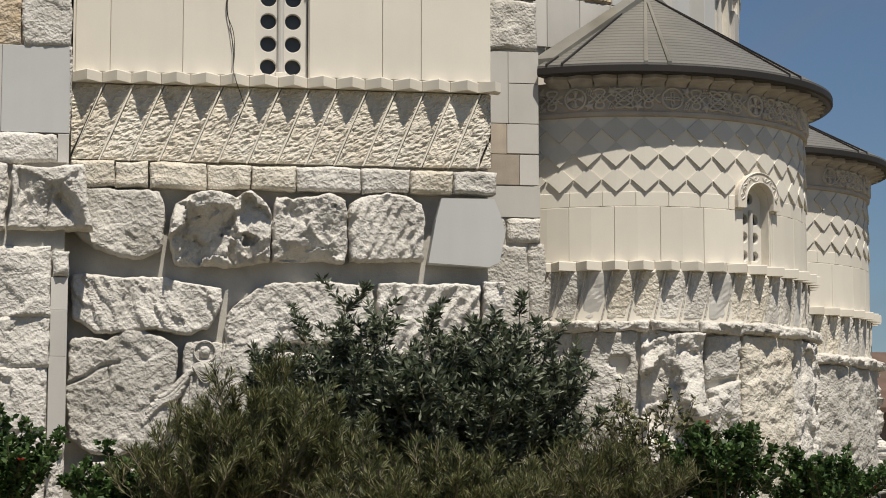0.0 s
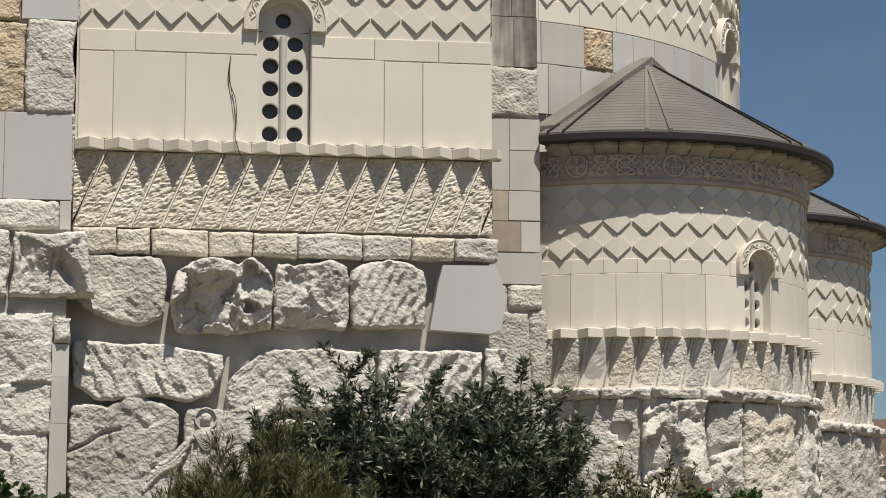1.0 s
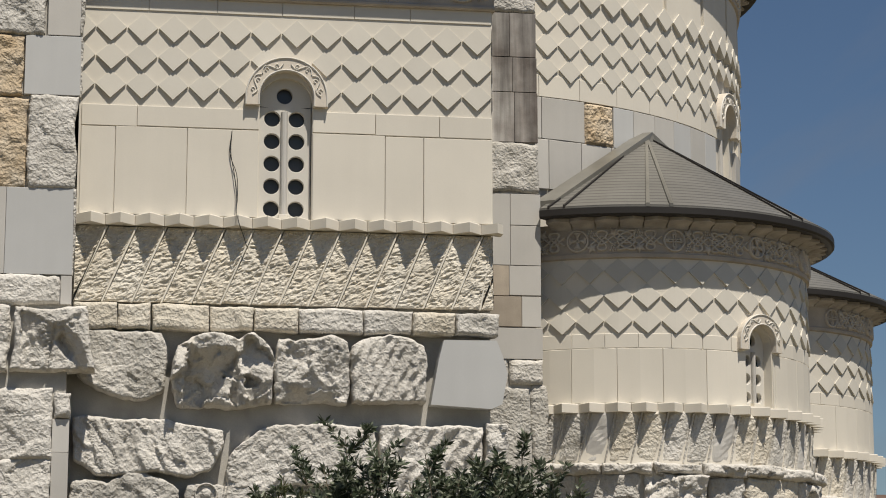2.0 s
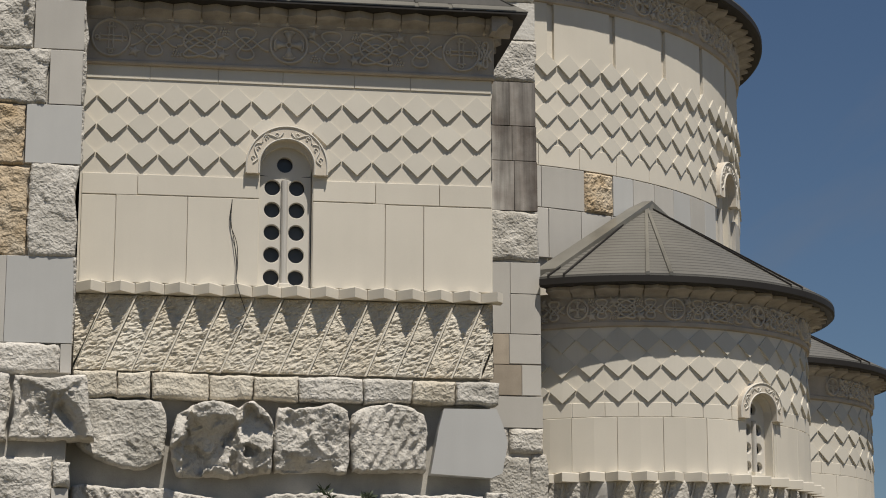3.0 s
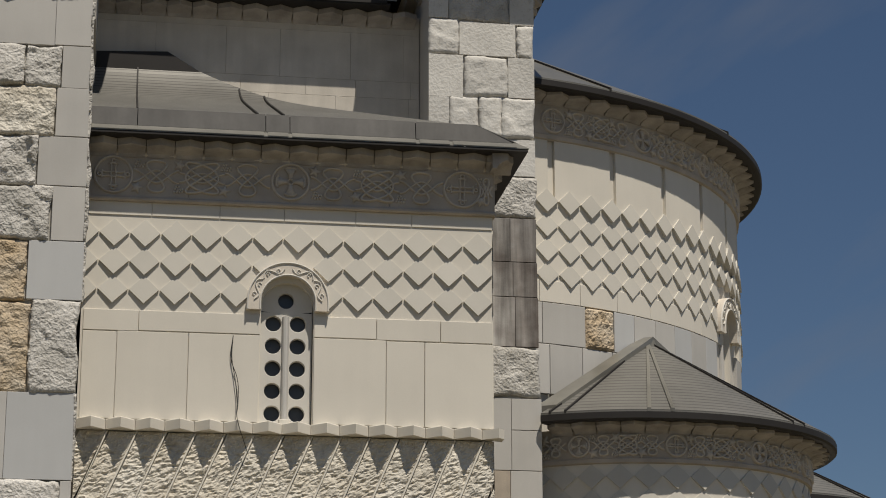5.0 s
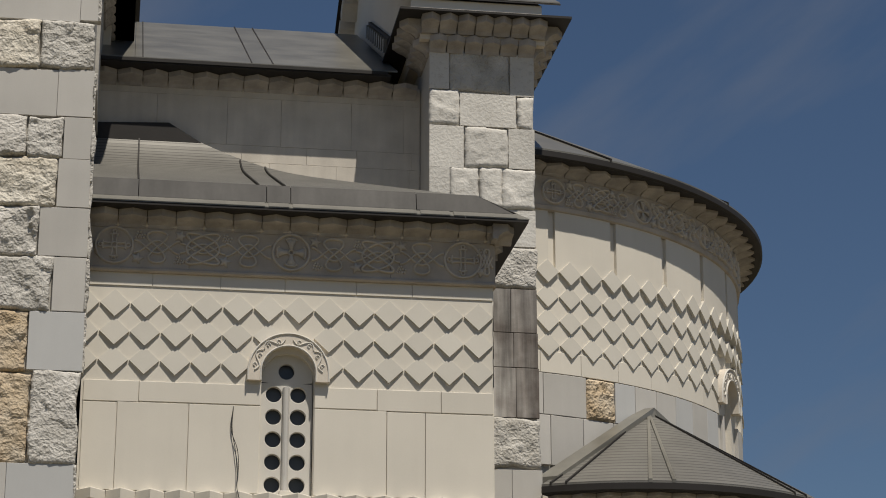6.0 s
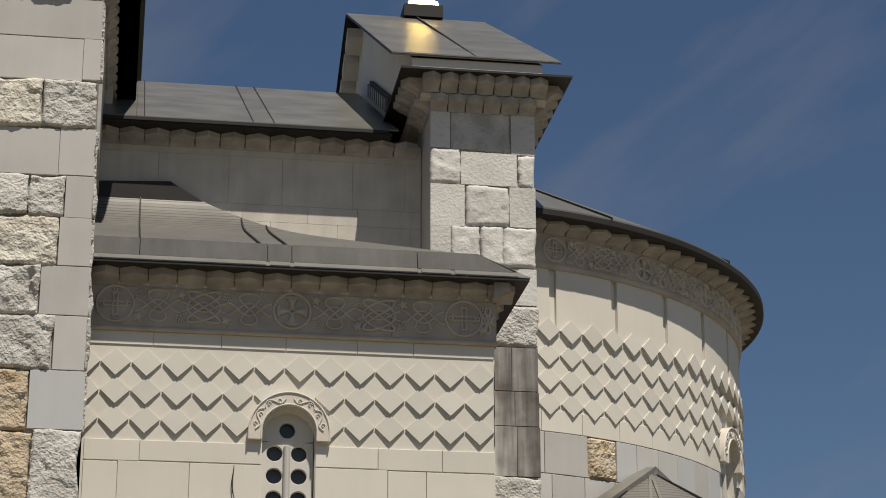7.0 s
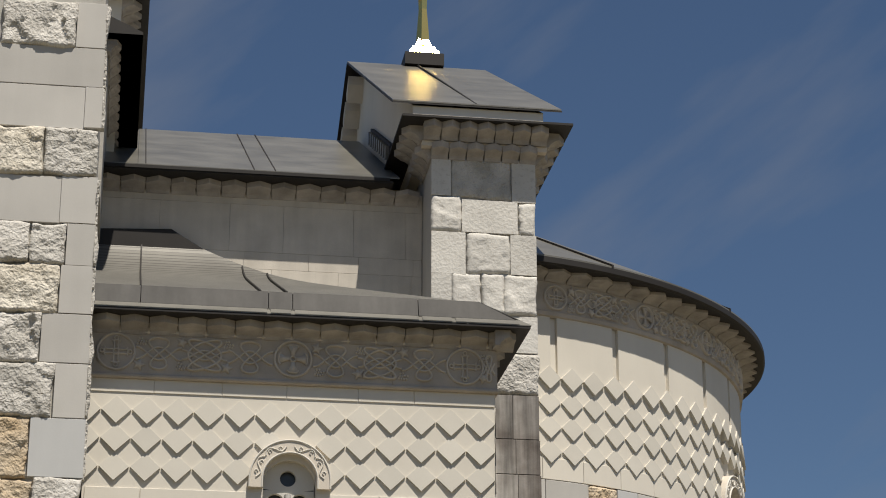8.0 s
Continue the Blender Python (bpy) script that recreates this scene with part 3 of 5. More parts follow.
# quarry stones: u0, u1, z0, z1, how far proud, face, material
STONES = ((0.05, 1.20, 4.68, 5.54, 0.13, "pick", ROUGH_GREY, 1.0), (1.25, 2.54, 4.61, 5.53, 0.2, "boulder", ROUGH, 1.0), (2.56, 3.50, 4.64, 5.50, 0.15, "lump", ROUGH, 1.1),
          (3.53, 4.51, 4.66, 5.51, 0.15, "chisel", ROUGH, 1.1), (0.04, 1.90, 3.74, 4.44, 0.13, "folds", ROUGH, 0.6), (1.95, 3.87, 3.56, 4.40, 0.10, "pick", ROUGH, 1.2),
          (3.92, 5.25, 3.20, 4.40, 0.12, "drape", ROUGH, 1.2), (5.28, 5.56, 3.90, 4.48, 0.12, "strata", ROUGH, 1.0), (0.02, 1.42, 2.20, 3.68, 0.13, "pick", ROUGH_GREY, 1.2),
          (1.44, 2.55, 2.25, 3.62, 0.10, "pick", ROUGH_GREY, 0.8), (2.57, 4.12, 2.2, 3.50, 0.11, "fine", ROUGH, 1.2), (4.15, 5.55, 2.0, 3.14, 0.11, "lump", ROUGH, 1.0),
          (0.16, 0.86, 1.3, 2.11, 0.12, "fine", ROUGH, 1.0), (0.88, 2.4, 1.2, 2.13, 0.12, "fine", ROUGH, 1.0), (2.42, 4.0, 1.2, 2.13, 0.12, "lump", ROUGH, 1.0), (4.02, 5.5, 1.2, 1.98, 0.12, "fine", ROUGH, 1.0))
# how the foot, head and two ends of the singular stones run
SIDES = {0: ((0.29, 0.13, 0.0, -0.02, 0.08), (0.02, 0.0, -0.03), (0.0, 0.0, 0.0), (-0.03, 0.01, -0.05)),
         1: ((0.0, -0.01, 0.0, 0.04), (-0.16, -0.03, 0.01, 0.02, -0.06, 0.01, -0.1), (0.05, 0.0, 0.0, 0.04), (0.0, 0.0, 0.01, -0.06)),
         2: ((0.01, 0.04, 0.03, -0.01), (0.0, -0.04, -0.01, 0.03, -0.03), (0.0, -0.01, 0.04), (0.0, 0.01, 0.0)),
         3: ((0.0, 0.0, 0.0, 0.03), (-0.09, -0.01, 0.02, 0.01, -0.08), (0.0, 0.0, 0.0), (-0.02, 0.0, 0.02, -0.02)),
         4: ((0.16, 0.0, 0.0, 0.03, -0.01, -0.04, 0.05), (0.0, 0.02, 0.01, 0.0, -0.07, -0.14), (0.0, 0.0), (-0.1, 0.0, 0.04)),
         5: ((0.0, 0.05, 0.0), (-0.34, -0.05, 0.01, 0.02, 0.0, -0.04), (-0.02, 0.02, 0.1), (0.0, 0.0)),
         8: ((0.2, 0.0, 0.0, 0.06, 0.05), (-0.02, 0.0, -0.03, 0.08, 0.09, 0.02, -0.1), (0.0, 0.0), (-0.2, -0.1, 0.0))}


def undercut(line, slope, most):
    """Below a broken line the face falls back, so that it hangs over."""
    def f(u, z):
        if not line[0][0] < u < line[-1][0]:
            return 0.0
        for (ua, za), (ub, zb) in zip(line, line[1:]):
            if ua <= u <= ub:
                e = za + (zb - za) * (u - ua) / (ub - ua) + 0.05 * noise.noise(Vector((u * 9, 0, z * 4)))
                return min(most, max(0.0, e - z) * slope) + 0.03 * (z < e)
        return 0.0
    return f


def both(*cuts):
    return lambda u, z: sum(c(u, z) for c in cuts)


CRACKS = {8: both(groove(((0.02, 3.07), (0.25, 3.17), (0.42, 3.29), (0.65, 3.35)), 0.03, 0.07), groove(((0.52, 3.28), (0.525, 3.04)), 0.022, 0.08)),
          1: both(undercut(((1.4, 5.22), (1.55, 5.26), (1.8, 5.34), (2.05, 5.31), (2.1, 5.1)), 0.5, 0.16), undercut(((2.0, 4.95), (2.15, 5.0), (2.45, 4.86)), 0.5, 0.1), groove(((2.11, 5.52), (2.08, 5.3), (2.02, 5.1)), 0.05, 0.08)),
          2: undercut(((2.7, 4.74), (2.85, 4.86), (3.2, 4.84), (3.35, 4.7)), 0.6, 0.12)}
for i, (a, b, z0, z1, d, style, m, amp) in enumerate(STONES):
    part("stone", rough_bm(BAY, a, b, z0, z1, -0.14, d, style, i + 11, 0.02, 0.035, amp, 0.0, 0.035, None, 0.03, CRACKS.get(i), SIDES.get(i)), m, wall_bay, smooth=True)
# one sawn stone with slanting ends
bm = bmesh.new()
outline = ((4.56, 4.665), (5.35, 4.62), (5.49, 4.68), (5.565, 5.08), (5.50, 5.31), (5.42, 5.51), (4.73, 5.505), (4.66, 5.23))
loft(bm, [[BAY(u, z, d) for u, z in outline] for d in (-0.14, 0.15)])
part("sawn_stone", bm, BLUE_SMOOTH, wall_bay, "smooth sawn grey stone with slanting ends")
# low weathered relief of draped forms on one stone
bm = bmesh.new()
disc(bm, BAY, 1.715, 3.49, 0.075, 0.085, 0.10, 0.05, 14)
tube(bm, BAY, circle(1.715, 3.49, 0.135), 0.014, 0.10, 0.035)
disc(bm, BAY, 1.72, 3.27, 0.17, 0.13, 0.10, 0.07, 16)
disc(bm, BAY, 1.71, 2.95, 0.2, 0.28, 0.09, 0.055, 16)
for k in range(4):      # round folds over the breast
    tube(bm, BAY, [(1.56 + 0.02 * k + 0.3 * t * (1 - 0.1 * k), 3.3 - 0.035 * k - 0.1 * math.sin(3.1416 * t)) for t in [q / 8 for q in range(9)]], 0.011, 0.145, 0.025)
for k in range(5):      # upright folds below
    tube(bm, BAY, [(1.55 + 0.08 * k, 3.18), (1.54 + 0.085 * k, 2.95), (1.52 + 0.09 * k, 2.7)], 0.018, 0.125, 0.03)
for k in range(5):      # drapery falling to one side
    tube(bm, BAY, [(0.95 + 0.05 * k + 0.42 * t, 2.58 + 0.09 * k + (0.38 - 0.03 * k) * t + 0.05 * math.sin(4 * t + k)) for t in [q / 6 for q in range(7)]], 0.04, 0.115, 0.05)
for k in range(2):      # staff
    tube(bm, BAY, [(1.95 + 0.04 * k, 3.62), (1.90 + 0.04 * k, 3.3)], 0.01, 0.10, 0.035)
part("carved_relief", bm, ROUGH_GREY, wall_bay, "worn low carved relief of rounded draped forms", smooth=True)

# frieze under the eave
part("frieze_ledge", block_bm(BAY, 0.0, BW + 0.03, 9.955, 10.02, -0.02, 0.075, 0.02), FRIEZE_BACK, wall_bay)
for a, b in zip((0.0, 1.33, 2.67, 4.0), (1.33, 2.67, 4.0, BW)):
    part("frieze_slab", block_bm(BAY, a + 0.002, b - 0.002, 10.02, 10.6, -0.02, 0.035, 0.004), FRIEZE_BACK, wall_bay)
for u in (0.34, 2.67, 4.98):
    medallion(BAY, u, 10.315, 0.245, 0.035, wall_bay, plain=u != 2.67)
interlace(BAY, 0.6, 2.40, 10.07, 10.55, 0.035, wall_bay, 1)
interlace(BAY, 2.94, 4.72, 10.07, 10.55, 0.035, wall_bay, 2)
interlace(BAY, 5.22, 5.39, 10.1, 10.5, 0.035, wall_bay, 3)
part("frieze_cap", block_bm(BAY, 0.0, BW + 0.03, 10.58, 10.72, -0.02, 0.06, 0.01), CREAM_RELIEF, wall_bay)
BAY_SIDE = lambda u, z, d: Vector((BW + d, u, z))
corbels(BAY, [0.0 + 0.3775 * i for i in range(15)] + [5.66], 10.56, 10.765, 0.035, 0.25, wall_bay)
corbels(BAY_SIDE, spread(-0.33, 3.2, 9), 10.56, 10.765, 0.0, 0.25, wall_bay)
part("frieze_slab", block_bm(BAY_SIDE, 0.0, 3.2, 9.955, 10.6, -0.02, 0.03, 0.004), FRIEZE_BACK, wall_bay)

# window of the bay
window_1 = structure("window_1", bmesh.new(), LATTICE, "narrow arched church window with pierced pale stone lattice", "window")


def holed(bm, M, u0, u1, z0, z1, cu, cz, r, d0, d1, n=24):
    """A square of lattice pierced by one round hole."""
    corners = []
    for i in range(n):
        a = 6.28319 * i / n + math.pi / n
        c, s = math.cos(a), math.sin(a)
        k = min((u1 - cu) / c if c > 0 else (u0 - cu) / c, (z1 - cz) / s if s > 0 else (z0 - cz) / s)
        corners.append((cu + k * c, cz + k * s))
    rim = [(cu + r * math.cos(6.28319 * i / n + math.pi / n), cz + r * math.sin(6.28319 * i / n + math.pi / n)) for i in range(n)]
    wide = [(cu + (r + 0.006) * math.cos(6.28319 * i / n + math.pi / n), cz + (r + 0.006) * math.sin(6.28319 * i / n + math.pi / n)) for i in range(n)]
    o = [bm.verts.new(M(u, z, d1)) for u, z in corners]
    w = [bm.verts.new(M(u, z, d1)) for u, z in wide]
    f = [bm.verts.new(M(u, z, d1 - 0.006)) for u, z in rim]
    b = [bm.verts.new(M(u, z, d0)) for u, z in rim]
    for i in range(n):
        j = (i + 1) % n
        bm.faces.new((o[i], o[j], w[j], w[i]))
        bm.faces.new((w[i], w[j], f[j], f[i]))
        bm.faces.new((f[i], f[j], b[j], b[i]))
    for cu2, cz2 in ((u0, z0), (u1, z0), (u1, z1), (u0, z1)):
        near = sorted(o, key=lambda v: (v.co - M(cu2, cz2, d1)).length)[:2]
        bm.faces.new((near[0], near[1], bm.verts.new(M(cu2, cz2, d1))))


def lattice(M, cu, half, zb, spring, rows, step, r, back, parent, mullion_top):
    bm = bmesh.new()
    for k in range(rows):
        for sg in (-1, 1):
            a, b = (cu - half, cu) if sg < 0 else (cu, cu + half)
            holed(bm, M, a, b, zb + step * k, zb + step * (k + 1), (a + b) / 2 - 0.012 * sg, zb + step * (k + 0.5), r, back - 0.07, back)
    zt = zb + step * rows
    holed(bm, M, cu - half, cu + half, zt, spring + half + 0.02, cu, zt + 0.16, r, back - 0.07, back)
    part("lattice", bm, LATTICE, parent, "pale stone lattice with two rows of round holes")
    bm = bmesh.new()
    loft(bm, [[M(cu - half, zb, d), M(cu + half, zb, d), M(cu + half, spring + half, d), M(cu - half, spring + half, d)] for d in (back - 0.13, back - 0.10)])
    part("pane", bm, GLASS, parent, "dark glass behind the lattice")
    bm = bmesh.new()
    rings = []
    for z in (zb + 0.06, mullion_top):
        rings.append([M(cu + half * 0.13 * math.sin(a), z, back + 0.015 + half * 0.16 * math.cos(a)) for a in [2 * math.pi * i / 12 for i in range(12)]])
    loft(bm, rings)
    part("colonnette", bm, GREY_SMOOTH, parent, "slim round grey stone colonnette", smooth=False)
    part("colonnette_base", block_bm(M, cu - half * 0.2, cu + half * 0.2, zb - 0.01, zb + 0.06, back - 0.02, back + half * 0.3, 0.008), CREAM, parent)


lattice(BAY, WIN_U - 0.012, WIN_HALF, 7.06, WIN_SPRING, 5, 0.3, 0.104, -0.105, window_1, 8.50)


def archivolt(M, cu, cz, r0, r1, foot, d, parent, n=28):
    """Carved round hood over a window: flat band, raised rims, scrolls."""
    bm = bmesh.new()
    path = [(-1.0, foot - cz)] + [(-math.cos(math.pi * i / n), math.sin(math.pi * i / n)) for i in range(n + 1)] + [(1.0, foot - cz)]

    def at(r, k):
        c, s = path[k]
        return (cu + r * c, cz + (r * s if 0 < k < len(path) - 1 else s))
    last = len(path) - 1
    rings = [[M(*at(r0, k), -0.05), M(*at(r0, k), d), M(*at(r1, k), d), M(*at(r1, k), -0.05)] for k in range(last + 1)]
    loft(bm, rings)
    ob = part("archivolt", bm, CREAM_RELIEF, parent, "carved round hood with scrolling leaves")
    bm = bmesh.new()
    w = (r1 - r0) * 0.07
    for r in (r0 + w, r1 - w):
        tube(bm, M, [at(r, k) for k in range(last + 1)], w, d, w * 1.3)
    rm, hw = (r0 + r1) / 2, (r1 - r0) * 0.28
    for sg in (-1, 1):
        for k in range(2):
            pts = []
            a0 = math.pi / 2 + sg * (0.12 + k * 0.72)
            for i in range(15):
                t = i / 14
                a = a0 + sg * 0.68 * t
                rr = rm + hw * math.sin(t * 2 * math.pi) * (1 if k else -1)
                pts.append((cu + rr * math.cos(a), cz + rr * math.sin(a)))
            tube(bm, M, pts, w * 0.7, d, w * 1.2)
            for t, q in ((0.28, -1), (0.75, 1)):
                a = a0 + sg * 0.68 * t
                rr = rm + hw * 0.15 * q
                tube(bm, M, circle(cu + rr * math.cos(a), cz + rr * math.sin(a), hw * 0.42, 9)[:8], w * 0.6, d, w)
    part("scroll", bm, LATTICE, ob, smooth=True)
    return ob


archivolt(BAY, WIN_U, 8.66, 0.35, 0.54, 8.55, 0.095, wall_bay)

# loose cable down the wall
cable = tagged(new("cable"), "thin black cable hanging loose down the cream wall", "cable")
for s in (0, 1):
    curve = bpy.data.curves.new("strand", "CURVE")
    curve.dimensions, curve.bevel_depth, curve.bevel_resolution = "3D", 0.005, 1
    sp = curve.splines.new("BEZIER")
    pts = [(1.965, -0.03, 8.2), (1.955 - 0.012 * s, -0.05, 7.9), (2.005 + 0.03 * s, -0.06, 7.6), (2.035 + 0.012 * s, -0.07, 7.3), (2.03, -0.2, 7.1), (2.06, -0.26, 6.95), (2.13, -0.12, 6.8), (2.18, -0.09, 6.66)]
    sp.bezier_points.add(len(pts) - 1)
    for bp_, p in zip(sp.bezier_points, pts):
        bp_.co = p
        bp_.handle_left_type = bp_.handle_right_type = "AUTO"
    ob = new("strand", curve)
    curve.materials.append(CABLE)
    ob.parent = cable

# ------------------------------------------------------------------ roof of the bay
EX = 5.81


def sheet_bm(pts, thick=0.02):
    """A thin metal sheet over a flat outline."""
    bm = bmesh.new()
    up = Vector((0, 0, thick))
    loft(bm, [[Vector(p) for p in pts], [Vector(p) + up for p in pts]])
    return bm


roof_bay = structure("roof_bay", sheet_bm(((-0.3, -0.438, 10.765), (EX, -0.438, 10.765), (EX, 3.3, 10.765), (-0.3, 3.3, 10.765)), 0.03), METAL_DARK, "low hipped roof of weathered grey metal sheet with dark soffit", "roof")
part("eave_strip", sheet_bm(((-0.3, -0.443, 10.80), (EX + 0.01, -0.443, 10.80), (EX - 0.12, -0.33, 10.90), (-0.3, -0.33, 10.90)), 0.012), METAL, roof_bay)
for a, b in ((-0.3, 0.62), (0.63, 2.3), (2.31, 2.62), (2.63, 4.3), (4.31, 5.62)):
    part("skirt_sheet", sheet_bm(((a, -0.36, 10.89), (b, -0.36, 10.89), (b - (0.5 if b > 5.5 else 0), -0.29, 11.15), (a, -0.29, 11.15)), 0.012), METAL_OLD, roof_bay)
part("skirt_sheet", sheet_bm(((5.69, -0.33, 10.90), (5.69, 3.3, 10.90), (5.15, 3.3, 11.16), (5.13, -0.29, 11.15)), 0.012), METAL_OLD, roof_bay)
part("eave_strip", sheet_bm(((EX + 0.01, -0.443, 10.80), (EX + 0.01, 3.3, 10.80), (EX - 0.12, 3.3, 10.90), (EX - 0.12, -0.33, 10.90)), 0.012), METAL, roof_bay)
for a, b in ((-0.3, 2.28), (2.33, 2.6), (2.65, 4.3), (4.35, 4.75), (4.8, 5.66)):
    part("eave_sheet", sheet_bm(((a, -0.45, 10.812), (b, -0.45, 10.812), (b, -0.37, 10.885), (a, -0.37, 10.885)), 0.008), METAL, roof_bay)
HIP_X, TOP_Z = 1.03, 13.27


def bell(t):
    """Height along the slope: the sheeting sweeps up steeply where it meets the nave wall."""
    return 0.71 * t + 0.29 * t ** 11


def hip(t):
    """Where the hip runs at the height bell(t)."""
    a, b = 0.0, 1.0
    for _ in range(30):
        m = (a + b) / 2
        a, b = (m, b) if 0.97 * m + 0.03 * m ** 6 < bell(t) else (a, m)
    return 5.12 - (5.12 - HIP_X) * a


bm = bmesh.new()
n = 32
rows = []
for i in range(n + 1):
    t = i / n
    y, z = -0.27 + 3.6 * t, 11.15 + (TOP_Z - 11.15) * bell(t)
    xr = hip(t)
    rows.append([bm.verts.new((x, y, z)) for x in (-0.3, 0.35, xr)] + [bm.verts.new((xr, 3.33, z))])
for a, b in zip(rows, rows[1:]):
    for i in range(3):
        bm.faces.new((a[i], a[i + 1], b[i + 1], b[i]))
part("roof_sheet", bm, METAL_LAP, roof_bay, "grey metal sheeting with fine horizontal laps")
for x in (0.62, 2.2, 2.55):
    bm = bmesh.new()
    pts = []
    for i in range(n + 1):
        t = i / n
        if x < hip(t):
            pts.append(Vector((x - 0.10 * t * (x > 1), -0.27 + 3.6 * t, 11.152 + (TOP_Z - 11.15) * bell(t))))
    loft(bm, [[p + Vector((dx, 0, dz)) for dx, dz in ((-0.011, -0.01), (0.011, -0.01), (0.011, 0.03), (-0.011, 0.03))] for p in pts])
    part("seam", bm, METAL_DARK, roof_bay)

# dark painted upstand where the sheeting meets the nave wall
bm = bmesh.new()
loft(bm, [[Vector((x, y, z)) for x, z in ((-0.3, 12.9), (1.0, 12.93), (1.66, 12.84), (1.68, 12.89), (1.05, 13.27), (-0.3, 13.21))] for y in (3.31, 3.17)])
part("upstand", bm, METAL_DARK, roof_bay, "dark painted upstand against the nave wall")

# ------------------------------------------------------------------ nave wall and roof
RIDGE_Y = 8.6
wall_nave = structure("wall_nave", box_bm(-3.0, 4.9, 3.34, 3.9, 8.0, 14.08), CORE, "upper nave wall of pale cream limestone slabs", "wall")
NAVE = flat(3.34)
rnd = random.Random(5)
for r, (z0, z1) in enumerate(((11.1, 11.9), (11.9, 12.75), (12.75, 13.02), (13.02, 13.78))):
    u = -0.6 + 0.35 * (r % 2)
    while u < 4.85:
        w = rnd.uniform(0.75, 1.15)
        part("slab", block_bm(NAVE, u + 0.0015, min(u + w, 4.86) - 0.0015, z0 + 0.0015, z1 - 0.0015, -0.01, 0.035, 0.002), NAVE_STONE, wall_nave)
        u += w
part("slab", block_bm(NAVE, -0.6, 4.86, 13.78, 14.08, -0.01, 0.035, 0.004), NAVE_STONE, wall_nave)
corbels(NAVE, spread(-0.5, 4.8, 14), 13.88, 14.06, 0.035, 0.3, wall_nave)
NZ0, NZ1 = 14.10, 17.16
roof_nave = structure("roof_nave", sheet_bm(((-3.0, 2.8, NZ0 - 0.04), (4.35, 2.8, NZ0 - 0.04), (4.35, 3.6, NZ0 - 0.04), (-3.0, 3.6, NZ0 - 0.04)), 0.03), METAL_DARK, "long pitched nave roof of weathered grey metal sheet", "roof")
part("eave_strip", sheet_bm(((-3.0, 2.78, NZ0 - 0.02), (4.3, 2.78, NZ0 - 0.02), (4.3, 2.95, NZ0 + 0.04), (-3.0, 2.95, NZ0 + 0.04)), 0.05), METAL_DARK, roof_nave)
for a, b in ((-3.0, 0.5), (0.505, 0.62), (0.625, 2.24), (2.245, 2.56), (2.565, 4.45)):
    part("roof_sheet", sheet_bm(((a, 2.82, NZ0 + 0.04), (b, 2.82, NZ0 + 0.04), (b, RIDGE_Y, NZ1), (a, RIDGE_Y, NZ1)), 0.02), METAL, roof_nave)
    part("roof_sheet", sheet_bm(((a, RIDGE_Y, NZ1), (b, RIDGE_Y, NZ1), (b, 2 * RIDGE_Y - 2.8, NZ0), (a, 2 * RIDGE_Y - 2.8, NZ0)), 0.02), METAL, roof_nave)
for x in (0.62, 2.243, 2.563):
    bm = bmesh.new()
    loft(bm, [[Vector((x + dx, y, z + dz)) for dx, dz in ((-0.008, 0), (0.008, 0), (0.008, 0.03), (-0.008, 0.03))] for y, z in ((2.84, NZ0 + 0.05), (RIDGE_Y, NZ1 + 0.01))])
    part("seam", bm, METAL_DARK, roof_nave)
part("back_wall", box_bm(-3.0, 4.9, 13.4, 13.9, 1.0, 14.05), CORE, wall_nave)

# ------------------------------------------------------------------ pier and raised gable wall over it
PY = 2.3
PIER = flat(PY)
wall_pier = structure("wall_pier", box_bm(4.87, 6.43, PY + 0.03, 5.2, 0.6, 14.72), GREY_SMOOTH, "square corner pier of grey and white limestone blocks", "wall")
PIER_STONES = ((4.86, 5.15, 13.71, 14.28, "G"), (5.15, 6.08, 13.66, 14.33, "r"), (6.08, 6.44, 13.65, 14.32, "G"), (4.86, 5.31, 13.13, 13.70, "L"), (5.32, 5.77, 13.14, 13.65, "G"),
               (5.77, 6.16, 13.14, 13.65, "G"), (6.17, 6.44, 13.13, 13.64, "L"), (4.86, 5.37, 12.47, 13.12, "G"), (5.38, 6.04, 12.48, 13.11, "L"), (6.05, 6.44, 12.50, 13.12, "G"),
               (4.86, 5.16, 11.9, 12.46, "G"), (5.16, 5.60, 11.9, 12.47, "L"), (5.61, 5.94, 11.86, 12.49, "L"), (5.94, 6.44, 11.86, 12.49, "L"), (5.3, 6.44, 11.29, 11.84, "G"))
PIER_LOW = ((5.4, 6.45, 10.65, 11.27, "L"), (5.4, 6.05, 9.99, 10.63, "S"), (6.06, 6.44, 9.99, 10.63, "S"), (5.4, 6.09, 9.47, 9.97, "S"), (6.1, 6.45, 9.47, 9.97, "S"), (5.4, 6.12, 8.73, 9.45, "S"), (6.13, 6.46, 8.73, 9.45, "S"), (5.4, 6.48, 7.99, 8.71, "M"),
            (5.4, 6.05, 6.94, 7.96, "G"), (6.06, 6.49, 7.52, 7.96, "G"), (6.06, 6.49, 6.94, 7.50, "G"), (5.4, 6.03, 6.50, 6.92, "B"), (6.04, 6.49, 6.51, 6.92, "G"), (5.4, 6.21, 6.06, 6.48, "B"),
            (6.22, 6.49, 6.06, 6.48, "G"), (5.4, 6.51, 5.60, 6.03, "G"), (6.04, 6.52, 5.25, 5.58, "L"), (5.4, 6.02, 5.0, 5.58, "r"), (5.6, 6.33, 3.4, 5.2, "r"), (6.35, 6.57, 3.4, 5.22, "r"), (5.5, 6.5, 1.2, 3.38, "L"))
